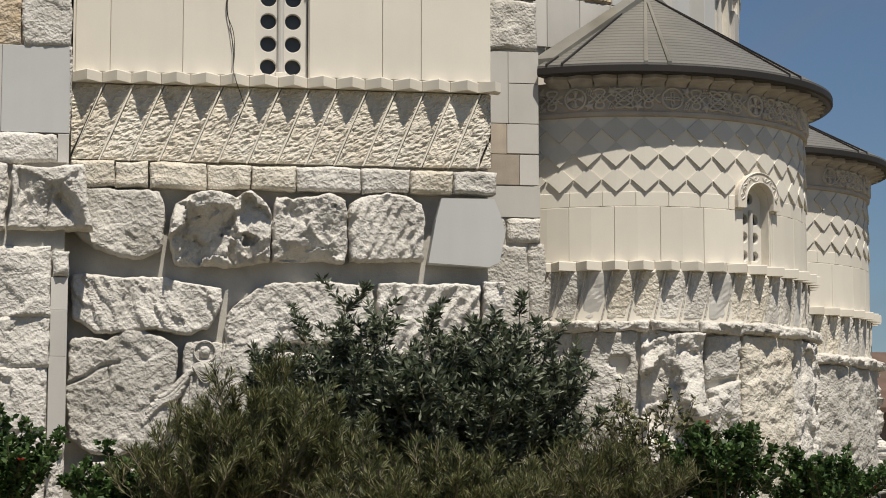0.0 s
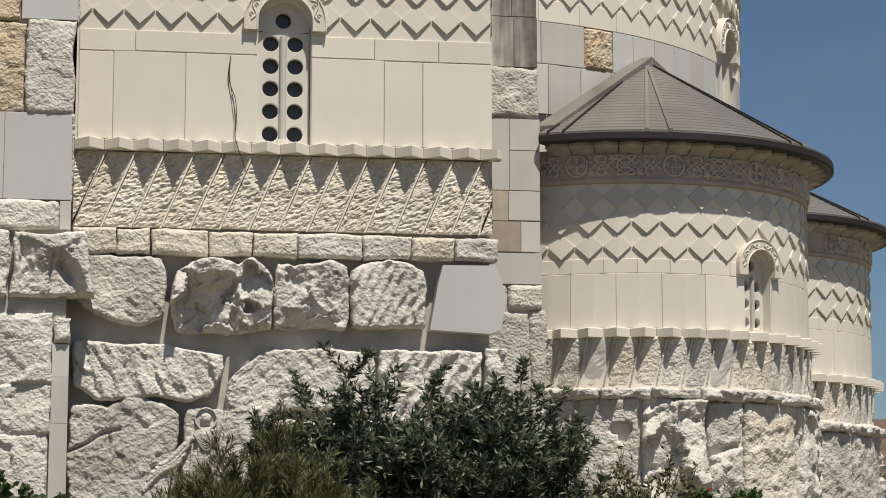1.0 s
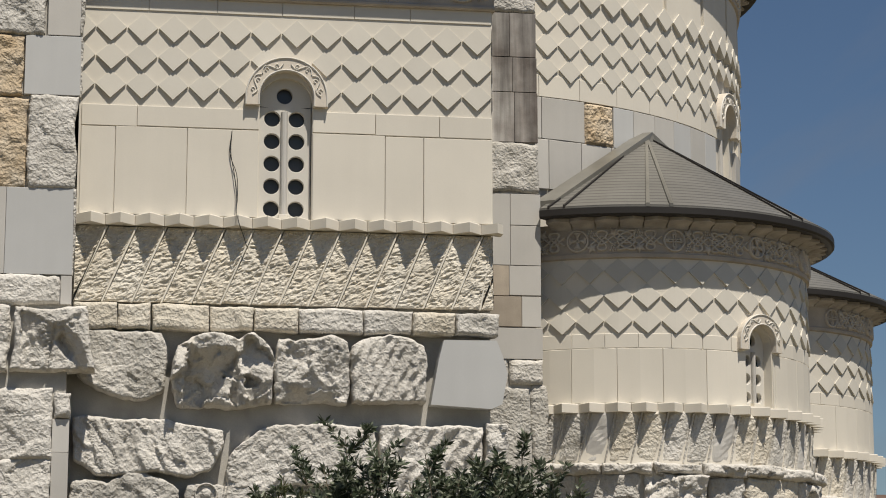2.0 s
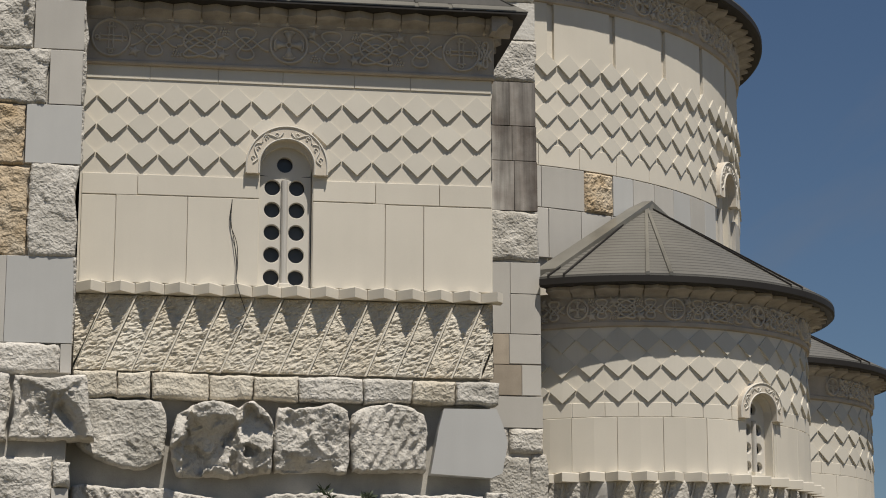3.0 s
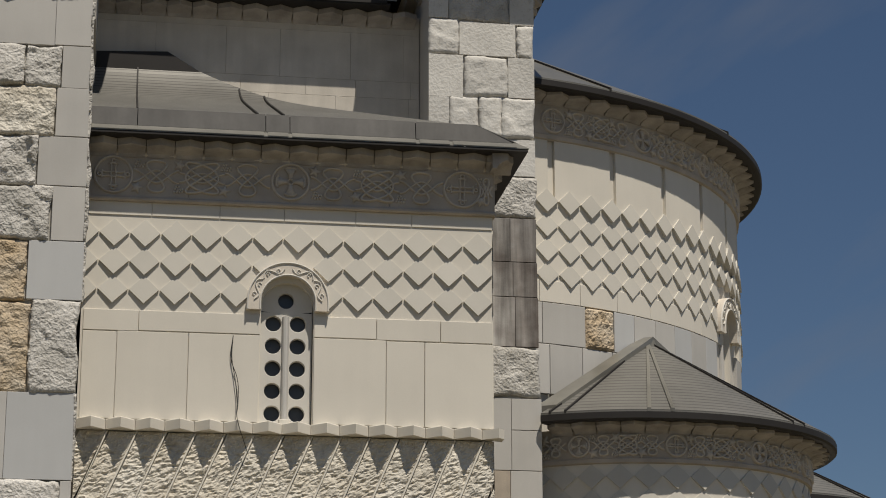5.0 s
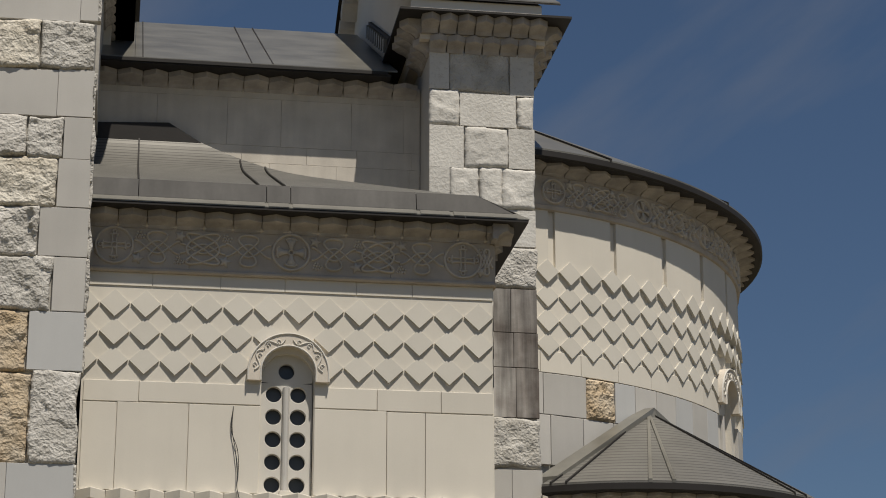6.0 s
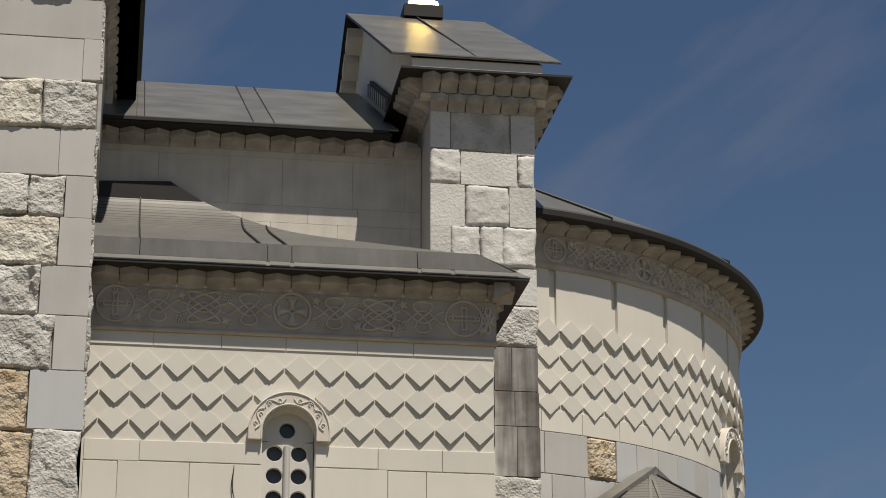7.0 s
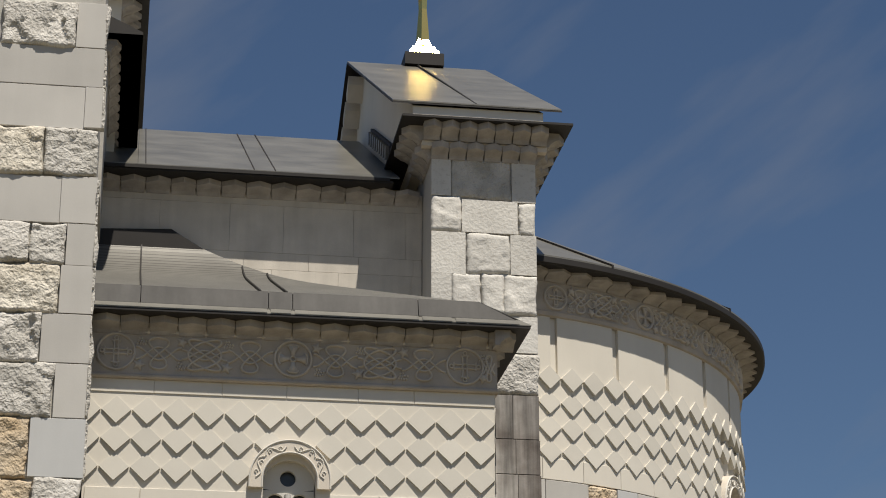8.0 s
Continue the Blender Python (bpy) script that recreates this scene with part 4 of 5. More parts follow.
for i, (a, b, z0, z1, k) in enumerate(PIER_STONES + PIER_LOW):
    if k in "LMr":
        m = {"L": PALE if z0 > 11 else ROUGH, "M": ROUGH_GREY, "r": ROUGH_GREY}[k]
        part("stone", rough_bm(PIER, a + 0.006, b - 0.006, z0, z1, -0.05, 0.035 if k != "r" else 0.015, "plain" if z0 > 11 else "fine", i + 70, 0.035, 0.03, 0.6, 0.0, 0.025), m, wall_pier, smooth=True)
    else:
        m = {"G": PALE if z0 > 11 else GREY_SMOOTH, "S": STAINED, "B": BROWN}[k]
        part("block", block_bm(PIER, a - 0.002, b + 0.002, z0 - 0.003, z1 + 0.006, -0.05, 0.02, 0.003), m, wall_pier)
for tier, (z0, z1, d, reach) in enumerate(((14.28, 14.50, 0.02, 0.22), (14.52, 14.75, 0.18, 0.28))):
    for nm, M, a, b in (("s", PIER, 4.86, 6.44), ("e", lambda u, z, d_: Vector((6.44 + d_, u, z)), PY, PY + 2.6), ("w", lambda u, z, d_: Vector((4.86 - d_, u, z)), PY, PY + 1.0)):
        corbels(M, spread(a - d * 0.9, b + (d * 0.9 if nm == "s" else 0), 6 + tier if nm != "w" else 4), z0, z1, d, reach, wall_pier)
part("cornice_bed", box_bm(4.7, 6.6, PY - 0.14, 5.0, 14.44, 14.74), CREAM_RELIEF, wall_pier)
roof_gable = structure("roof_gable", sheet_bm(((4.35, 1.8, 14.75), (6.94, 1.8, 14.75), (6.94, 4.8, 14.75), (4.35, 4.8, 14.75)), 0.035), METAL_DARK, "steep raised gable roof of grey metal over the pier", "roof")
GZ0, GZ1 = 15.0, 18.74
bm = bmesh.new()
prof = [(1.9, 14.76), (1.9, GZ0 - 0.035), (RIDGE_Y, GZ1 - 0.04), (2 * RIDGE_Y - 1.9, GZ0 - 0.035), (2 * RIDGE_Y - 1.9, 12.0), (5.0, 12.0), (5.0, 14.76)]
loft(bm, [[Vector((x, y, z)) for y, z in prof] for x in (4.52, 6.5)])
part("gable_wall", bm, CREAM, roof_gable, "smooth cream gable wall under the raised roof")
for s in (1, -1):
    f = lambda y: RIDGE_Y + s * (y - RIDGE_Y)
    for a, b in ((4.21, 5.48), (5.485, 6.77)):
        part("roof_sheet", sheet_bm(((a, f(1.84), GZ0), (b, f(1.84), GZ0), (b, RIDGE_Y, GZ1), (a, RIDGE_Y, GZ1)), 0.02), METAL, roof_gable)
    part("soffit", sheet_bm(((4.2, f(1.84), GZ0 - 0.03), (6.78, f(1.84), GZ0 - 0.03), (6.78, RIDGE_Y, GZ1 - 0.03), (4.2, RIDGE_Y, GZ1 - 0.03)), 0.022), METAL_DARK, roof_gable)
bm = bmesh.new()
loft(bm, [[Vector((x + dx, y, z + dz)) for dx, dz in ((-0.012, 0), (0.012, 0), (0.012, 0.05), (-0.012, 0.05))] for x, y, z in ((5.48, 1.92, GZ0 + 0.02), (5.48, RIDGE_Y, GZ1 + 0.02))])
part("seam", bm, METAL_DARK, roof_gable)
for k in range(12):
    t = (k + 0.5) / 12
    y, z = RIDGE_Y + 6.2 * t, GZ1 - 0.33 - (GZ1 - GZ0) * t * 0.93
    bm = bmesh.new()
    loft(bm, [[Vector((x, y + dy, z + dz)) for dy, dz in ((-0.22, 0.05), (0.0, -0.22), (0.12, -0.12), (0.14, 0.02), (-0.22, 0.22))] for x in (4.53, 4.24)])
    part("corbel", bm, CREAM_RELIEF, roof_gable)
roof_at = lambda y: NZ0 + 0.06 + (y - 2.82) * (NZ1 - NZ0 - 0.04) / (RIDGE_Y - 2.82)
bm = bmesh.new()
loft(bm, [[Vector((x, y, roof_at(y) + h)) for y, h in ((4.1, 0.12), (6.9, 0.12), (6.9, 0.42), (4.1, 0.42))] for x in (4.46, 4.52)])
part("vent", bm, METAL_DARK, roof_gable, "dark louvred vent at the foot of the gable wall")
for k in range(9):
    y = 4.25 + 0.3 * k
    bm = bmesh.new()
    loft(bm, [[Vector((x, y + dy, roof_at(y) + h)) for dy, h in ((0, 0.14), (0.12, 0.18), (0.12, 0.42), (0, 0.38))] for x in (4.40, 4.455)])
    part("slat", bm, METAL, roof_gable)

# gilded cross on the ridge
cross = tagged(new("cross"), "polished gilded metal cross on a stepped base", "cross")
cross.location = (5.6, RIDGE_Y, GZ1 + 0.02)
part("plinth", box_bm(-0.36, 0.36, -0.3, 0.3, -0.1, 0.14), METAL_DARK, cross, "dark sheet-metal plinth")
bm = bmesh.new()
loft(bm, [[Vector((sx * w, sy * w, z)) for sx, sy in ((-1, -1), (1, -1), (1, 1), (-1, 1))] for w, z in ((0.285, 0.14), (0.26, 0.22), (0.225, 0.24), (0.2, 0.31), (0.15, 0.36), (0.11, 0.46), (0.09, 0.52))])
part("foot", bm, GOLD, cross, "flared gilded foot")
bm = bmesh.new()
loft(bm, [[Vector((sx * w, sy * w, z)) for sx, sy in ((-1, -0.2), (-0.3, -1), (1, -0.75), (1, 0.8), (-1, 0.8))] for w, z in ((0.115, 0.5), (0.07, 1.15), (0.09, 1.7), (0.12, 2.0))])
part("stem", bm, GOLD, cross, "tapered gilded stem")
bm = bmesh.new()
loft(bm, [[Vector((x, sy * 0.06, 1.62 + sz * w)) for sy, sz in ((-1, -1), (1, -1), (1, 1), (-1, 1))] for x, w in ((-0.55, 0.11), (0, 0.06), (0.55, 0.11))])
part("arm", bm, GOLD, cross)

# ------------------------------------------------------------------ tower corner beside the bay
TY = -0.5
TOWER = flat(TY)
wall_tower = structure("wall_tower", box_bm(-7.0, -0.05, TY + 0.04, 7.0, 0.6, 16.2), CORE, "tall corner of mixed sawn and quarry-faced limestone blocks", "wall")
TOWER_STONES = ((-1.40, -0.42, 14.43, 15.1, "s"), (-0.41, -0.02, 14.44, 15.1, "G"), (-1.55, -0.02, 13.86, 14.42, "G"), (-1.40, -0.25, 13.24, 13.84, "G"), (-0.24, -0.01, 13.27, 13.85, "G"),
                (-1.40, -0.75, 12.55, 13.22, "w"), (-0.74, -0.02, 12.57, 13.23, "f"), (-1.40, -0.49, 11.89, 12.53, "G"), (-0.48, -0.02, 11.90, 12.55, "G"), (-1.30, -0.85, 11.31, 11.86, "s"),
                (-0.84, -0.38, 11.31, 11.87, "f"), (-0.37, -0.01, 11.31, 11.88, "G"), (-1.30, -0.43, 10.64, 11.29, "w"), (-0.42, -0.01, 10.65, 11.30, "G"), (-1.25, -0.63, 9.98, 10.62, "L"),
                (-0.62, 0.0, 9.98, 10.63, "G"), (-1.20, -0.42, 9.26, 9.95, "r"), (-0.41, 0.0, 9.25, 9.96, "G"), (-1.15, -0.69, 8.44, 9.22, "T"))
TOWER_LOW = ((-0.68, 0.01, 8.47, 9.23, "U"), (-1.10, -0.63, 7.27, 8.42, "T"), (-0.62, -0.01, 7.28, 8.45, "M"), (-1.0, -0.86, 6.17, 7.26, "G"), (-0.85, -0.02, 6.17, 7.26, "U"),
             (-1.0, -0.16, 5.80, 6.15, "M"), (-0.15, -0.02, 5.80, 6.15, "G"), (-1.0, -0.77, 4.95, 5.78, "L"), (-1.1, -0.22, 3.88, 4.74, "s"), (-1.1, -0.22, 3.24, 3.87, "s"),
             (-1.1, -0.23, 2.48, 3.23, "s"), (-1.1, -0.23, 1.2, 2.47, "s"), (-0.20, 0.0, 3.96, 4.36, "G"), (-0.20, 0.0, 3.39, 3.95, "G"), (-0.21, 0.0, 2.36, 3.38, "G"), (-0.19, 0.01, 4.37, 4.70, "L"), (-0.2, 0.0, 1.2, 2.34, "L"))
for i, (a, b, z0, z1, k) in enumerate(TOWER_STONES + TOWER_LOW):
    if k in "GU":
        m = GREY_SMOOTH if k == "G" else BLUE_SMOOTH
        part("block", block_bm(TOWER, a - 0.003, b + 0.003, z0 - 0.001, z1 + 0.006, -0.08, 0.03, 0.004), m, wall_tower)
        if b > -0.06 and z0 > 5.8:   # broken arris on the corner
            part("arris", rough_bm(TOWER, b - 0.012, b + 0.03, z0, z1, -0.12, 0.02, "lump", i, 0.03, 0.03, 0.5, 0, 0.01), ROUGH_GREY, wall_tower)
    else:
        style, m, amp, d = {"s": ("strata", ROUGH, 0.6, 0.06), "w": ("fine", ROUGH_WARM, 1.2, 0.06), "f": ("fine", ROUGH_GREY, 1.2, 0.06), "L": ("lump", ROUGH, 0.9, 0.06), "r": ("fine", ROUGH_GREY, 1.0, 0.05),
                            "T": ("fine", TAN, 1.3, 0.05), "M": ("plain", ROUGH, 1.0, 0.05)}[k]
        part("stone", rough_bm(TOWER, a + 0.004, b - 0.004, z0, z1, -0.08, d, style, i + 120, 0.026, 0.035, amp * 0.75, 0, 0.025), m, wall_tower, smooth=True)
# big carved block that sticks out at the corner
hatch = [groove(((-0.36 + 0.01 * k, 5.41 - 0.05 * k), (-0.26 + 0.004 * k, 5.44 - 0.05 * k)), 0.014, 0.03) for k in range(9)]
carved_cut = both(*hatch, groove(((-0.2, 5.5), (-0.24, 5.3), (-0.29, 4.96)), 0.025, 0.06), groove(((-0.12, 5.34), (-0.02, 5.2)), 0.09, 0.16), undercut(((-0.62, 5.72), (-0.25, 5.5), (-0.12, 5.52), (0.06, 5.42), (0.2, 5.12)), 0.35, 0.1))
part("carved_stone", rough_bm(TOWER, -0.74, 0.22, 4.93, 5.74, -0.3, 0.2, "plain", 207, 0.02, 0.03, 1.3, 0, 0.04, None, 0.02, carved_cut, ((0.0, 0.03, 0.04), (0.0, -0.02, 0.03), (0.0, 0.05, 0.02), (0.07, 0.0, -0.02, -0.03))), ROUGH, wall_tower, "projecting broken carved white stone", smooth=True)

# gabled block behind the tower, with a corbelled eave along its east side
wall_west = structure("wall_west", box_bm(-6.0, 0.0, 1.3, 7.4, 13.0, 15.35), CORE, "upper west block of pale limestone", "wall")
WEST = lambda u, z, d: Vector((0.02 + d, u, z))
corbels(WEST, spread(1.1, 6.9, 16), 15.17, 15.36, 0.0, 0.16, wall_west)
roof_west = structure("roof_west", sheet_bm(((-2.0, 1.0, 15.37), (0.48, 1.0, 15.37), (0.48, 7.4, 15.37), (-2.0, 7.4, 15.37)), 0.04), METAL_DARK, "dark metal eave and gabled roof of the west block", "roof")
bm = bmesh.new()
loft(bm, [[Vector((x, y, z)) for x, z in ((0.48, 15.37), (0.48, 15.45), (-3.0, 17.1), (-6.4, 15.45), (-6.4, 15.37))] for y in (1.0, 7.4)])
part("roof_sheet", bm, METAL_DARK, roof_west)
wall_dome = structure("wall_dome", box_bm(-6.0, 0.12, 4.3, 9.4, 14.0, 17.6), CREAM, "taller crossing block of cream limestone", "wall")
corbels(lambda u, z, d: Vector((0.12 + d, u, z)), spread(4.3, 9.4, 15), 17.4, 17.6, 0.0, 0.32, wall_dome)
part("eave", box_bm(-6.0, 0.56, 3.95, 9.6, 17.6, 17.7), METAL_DARK, wall_dome)


# ------------------------------------------------------------------ round apse and its chapels
def ring_bm(cx, cy, prof, a0, a1, step=4.0):
    """A profile of (radius, z) turned about an upright axis between two angles in degrees from south."""
    bm = bmesh.new()
    n = max(3, int((a1 - a0) / step))
    cols = []
    for i in range(n + 1):
        a = radians(a0 + (a1 - a0) * i / n)
        cols.append([bm.verts.new((cx + r * math.sin(a), cy - r * math.cos(a), z)) for r, z in prof])
    for p, q in zip(cols, cols[1:]):
        for k in range(len(prof) - 1):
            bm.faces.new((p[k], q[k], q[k + 1], p[k + 1]))
    return bm


def cone_bm(cx, cy, r, z0, apex, a0, a1, step=4.0):
    """A conical roof from a round eave to an apex that need not stand over its middle."""
    bm = bmesh.new()
    n = max(3, int((a1 - a0) / step))
    top = Vector(apex)
    cols = []
    for i in range(n + 1):
        a = radians(a0 + (a1 - a0) * i / n)
        foot = Vector((cx + r * math.sin(a), cy - r * math.cos(a), z0))
        cols.append([bm.verts.new(foot - Vector((0, 0, 0.05)))] + [bm.verts.new(foot.lerp(top, t)) for t in (0, 0.3, 0.6, 0.995)])
    for p, q in zip(cols, cols[1:]):
        for k in range(4):
            bm.faces.new((p[k], q[k], q[k + 1], p[k + 1]))
    return bm


def rib_bm(cx, cy, r, z0, apex, a, w=0.016, h=0.035):
    """Standing seam or flashing down a conical roof."""
    bm = bmesh.new()
    a = radians(a)
    t = Vector((math.cos(a), math.sin(a), 0))
    foot, top = Vector((cx + r * math.sin(a), cy - r * math.cos(a), z0)), Vector(apex)
    loft(bm, [[foot.lerp(top, q) + t * dx * (1 - 0.3 * q) + Vector((0, 0, dz)) for dx, dz in ((-w, -0.02), (w, -0.02), (w, h), (-w, h))] for q in (-0.002, 0.5, 0.99)])
    return bm


def round_frieze(M, r, a0, a1, z0, z1, parent, s, size):
    """Carved band on a round wall: medallions with interlaces between."""
    hh = (z1 - z0) / 2
    a = a0
    k = 0
    while a < a1:
        u = radians(a) * r
        medallion(M, u, z0 + hh, hh * 0.84, 0.035, parent, plain=k % 2 == 0)
        nxt = a + size
        interlace(M, u + hh * 1.0, radians(nxt) * r - hh * 1.0, z0 + 0.02, z1 - 0.02, 0.035, parent, s + k)
        a, k = nxt, k + 1


AX, AY, AR = 5.197, 9.6, 6.157
APSE = curved(AX, AY, AR)
deg = lambda a, r: radians(a) * r
APSE_PROF = [(AR - 0.5, 1.0), (AR - 0.05, 1.0), (AR - 0.05, 12.95), (AR - 0.5, 12.95)]
WIN_A, WIN_W = 58.4, 0.34
WA = deg(WIN_A, AR)
wall_apse = structure("wall_apse", ring_bm(AX, AY, APSE_PROF, 5, WIN_A - 5, 3), CREAM, "tall round main apse of cream limestone with diamond bands", "wall")
part("wall_face", ring_bm(AX, AY, APSE_PROF, WIN_A + 5, 175, 3), CREAM, wall_apse)
part("wall_face", arched_wall_bm(APSE, deg(WIN_A - 5, AR), deg(WIN_A + 5, AR), 1.0, 12.95, WA, WIN_W, 8.7, 10.02, -0.5, -0.05), CREAM, wall_apse)
for a, b in ((5, WIN_A - 5), (WIN_A + 5, 140)):
    part("band_wall", ring_bm(AX, AY, [(AR - 0.1, 10.09), (AR, 10.09), (AR, 11.36), (AR - 0.1, 11.36)], a, b, 2), CREAM, wall_apse)
# tall plain panels with sunk strips between
for i in range(-1, 8):
    a = 17.2 + 10.75 * i
    part("panel", block_bm(APSE, deg(a, AR) + 0.004, deg(a + 10.75, AR) - 0.115, 11.357, 12.34, -0.08, 0.012, 0.004), CREAM, wall_apse)
    part("panel_strip", block_bm(APSE, deg(a, AR) - 0.113, deg(a, AR) + 0.002, 11.357, 12.34, -0.08, -0.044, 0.003), CREAM, wall_apse)
APER = 3.7
acol = [deg(8.43 + APER * i, AR) for i in range(24)]
diamonds(APSE, acol, (11.362,), deg(APER, AR) / 2, 0.195, wall_apse, lo=0.03, hi=0.06)
diamonds(APSE, acol, (10.974, 10.586, 10.202), deg(APER, AR) / 2, 0.195, wall_apse, skip=lambda u, z: abs(u - WA) < 0.5 and z < 10.8)
for i in range(12):
    a = 8 + 6.6 * i
    if abs(a + 3.3 - WIN_A) > 6.5:
        part("slab", block_bm(APSE, deg(a, AR) + 0.003, deg(a + 6.6, AR) - 0.003, 9.765, 10.1, -0.08, 0.012, 0.005), CREAM, wall_apse)
for i, (a, b, m) in enumerate(((8, 15, "g"), (15, 22, "g"), (22, 27.1, "t"), (27.1, 31, "b"), (31, 35.5, "c"), (35.5, 40, "c"), (40, 44.5, "b"), (44.5, 49, "c"), (49, 53, "b"), (64, 70, "g"))):
    if m == "t":
        part("stone", rough_bm(APSE, deg(a, AR), deg(b, AR), 9.13, 9.74, -0.08, 0.04, "fine", 5, 0.035, 0.02, 1.0), TAN, wall_apse, "rough ochre patch stone")
    else:
        part("block", block_bm(APSE, deg(a, AR) + 0.004, deg(b, AR) - 0.004, 9.12, 9.755, -0.08, 0.012, 0.006), BLUE_SMOOTH if m == "b" else GREY_SMOOTH, wall_apse)
for i in range(9):
    a = 5.5 + 5.3 * i
    part("block", block_bm(APSE, deg(a, AR) + 0.004, deg(a + 5.3, AR) - 0.004, 8.35, 9.11, -0.08, 0.012, 0.006), GREY_SMOOTH, wall_apse)
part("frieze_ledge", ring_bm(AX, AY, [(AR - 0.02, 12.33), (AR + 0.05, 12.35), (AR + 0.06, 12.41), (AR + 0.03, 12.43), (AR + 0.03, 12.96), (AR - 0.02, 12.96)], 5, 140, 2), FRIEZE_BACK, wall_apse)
round_frieze(APSE, AR, 16.9, 85, 12.43, 12.88, wall_apse, 30, 16.3)
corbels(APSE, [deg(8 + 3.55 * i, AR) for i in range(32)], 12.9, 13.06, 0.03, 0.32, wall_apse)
roof_apse = structure("roof_apse", ring_bm(AX, AY, [(AR - 0.3, 13.065), (AR + 0.45, 13.025), (AR + 0.48, 13.05), (AR + 0.48, 13.14), (AR - 0.3, 13.16)], 5, 175, 2), METAL_DARK, "shallow conical roof of grey metal over the main apse", "roof")
part("roof_sheet", cone_bm(AX, AY, AR + 0.47, 13.17, (AX, AY, 16.75), 5, 175, 2), METAL, roof_apse)
for a in (24, 50, 75, 100):
    part("seam", rib_bm(AX, AY, AR + 0.47, 13.17, (AX, AY, 16.75), a), METAL_DARK, roof_apse)
window_2 = structure("window_2", bmesh.new(), LATTICE, "arched apse window with pierced pale stone lattice", "window")
lattice(APSE, WA, WIN_W, 8.75, 10.02, 4, 0.29, 0.1, -0.14, window_2, 9.85)
archivolt(APSE, WA, 10.06, 0.35, 0.56, 9.95, 0.09, wall_apse)

CR = 2.84
SX, SY = 8.26, 4.9
EAVE = 0.45
HOLLOWS = {2: groove(((-0.74, 3.56), (-0.6, 3.57), (-0.64, 3.44)), 0.085, 0.6)}


def chapel(name, cx, cy, theta, a0, a1, seed, nm, apex):
    """A low round chapel against the apse: quarry slabs, slanted slabs, saw-tooth, diamonds, carved band, conical roof."""
    M = curved(cx, cy, CR)
    D = lambda a: radians(a) * CR
    wa = D(theta)
    half = 0.27
    w0, w1 = theta - 5.8, theta + 5.8
    prof = [(CR - 0.4, 1.0), (CR, 1.0), (CR, 7.52), (CR - 0.4, 7.52)]
    w = structure(name, ring_bm(cx, cy, prof, a0, w0, 3), CREAM, "low round chapel of cream limestone on rough quarry slabs", "wall")
    part("wall_face", ring_bm(cx, cy, prof, w1, a1, 3), CREAM, w)
    part("wall_face", arched_wall_bm(M, D(w0), D(w1), 1.0, 7.52, wa, half, 5.0, 5.87, -0.4, 0.0, 10), CREAM, w)
    rnd = random.Random(seed)
    # tall quarry slabs at the foot
    cuts = [-50, -35.6, -26.1, -8.1, 10.7, 23.1, 45.9, 62, 80, 100, 122] if seed == 1 else [20, 38, 55, 70, 84, 100, 116]
    looks = [("fine", ROUGH_GREY), ("fine", ROUGH_GREY), ("plain", ROUGH_GREY), ("boulder", ROUGH), ("plain", ROUGH), ("fine", ROUGH_WARM), ("strata", ROUGH), ("lump", ROUGH), ("fine", ROUGH), ("lump", ROUGH)]
    for i, (a, b) in enumerate(zip(cuts, cuts[1:])):
        st, m = looks[i % len(looks)]
        if seed == 1 and i == 4:
            part("slab", rough_bm(M, D(a) + 0.02, D(b) - 0.02, 3.3, 3.98, -0.05, 0.07, "plain", 61, 0.03, 0.05, 1.3, 0, 0.04, None, 0.0, None, ((-0.06, 0.02, 0.08), (0, 0), (0, 0), (0, 0))), ROUGH_GREY, w, smooth=True)
            part("slab", rough_bm(M, D(a) + 0.02, D(b) - 0.02, 1.0, 3.25, -0.05, 0.11, "lump", 62, 0.03, 0.06, 1.0, 0, 0.05, None, 0.0, None, ((0, 0), (-0.06, 0.0, 0.07), (0, 0), (0, 0))), ROUGH, w, smooth=True)
            continue
        part("slab", rough_bm(M, D(a) + 0.02, D(b) - 0.02, 1.0, 3.98, -0.05, 0.1, st, i + 10 * seed, 0.03, 0.04, 1.1, 0, 0.04, None, 0.0, HOLLOWS.get(i) if seed == 1 else None), m, w, smooth=True)
    for i in range(int((a1 - a0) / 14)):
        a = a0 + 14 * i
        part("band_stone", rough_bm(M, D(a) + 0.003, D(a + 14) - 0.003, 3.98, 4.14, -0.05, 0.17, "lump", i + 90 * seed, 0.022, 0.035, 1.0, 0, 0.045), ROUGH, w, smooth=True)
    # slanted slabs between thin ribs
    per = 7.45
    first = -25.5 - per * 3 if seed == 1 else -25.5 + per * 5
    k = 0
    a = first
    while a < a1 - per:
        ms = (ROUGH_GREY, ROUGH_WARM, GREY_SMOOTH, ROUGH, ROUGH_WARM)[(k * 7 + seed) % 5]
        lean = lambda p, q, d: M(p, q, d + 0.05 * (q - 4.15))
        part("slanted_slab", rough_bm(lean, D(a) + 0.015, D(a + per) - 0.035, 4.14, 4.87, -0.1, 0.0, "plain" if k % 2 else "fine", k + 33 * seed, 0.05, 0.006, 0.6, 0.17, 0.015), ms, w)
        part("rib", block_bm(lean, D(a + per) - 0.03, D(a + per) - 0.005, 4.14, 4.87, -0.1, 0.022, 0.005, 0.17), ROUGH_GREY, w)
        a += per
        k += 1
    teeth(M, [D(first + per * i) for i in range(int((a1 - first) / per))], 4.85, 4.98, 0.02, 0.2, w)
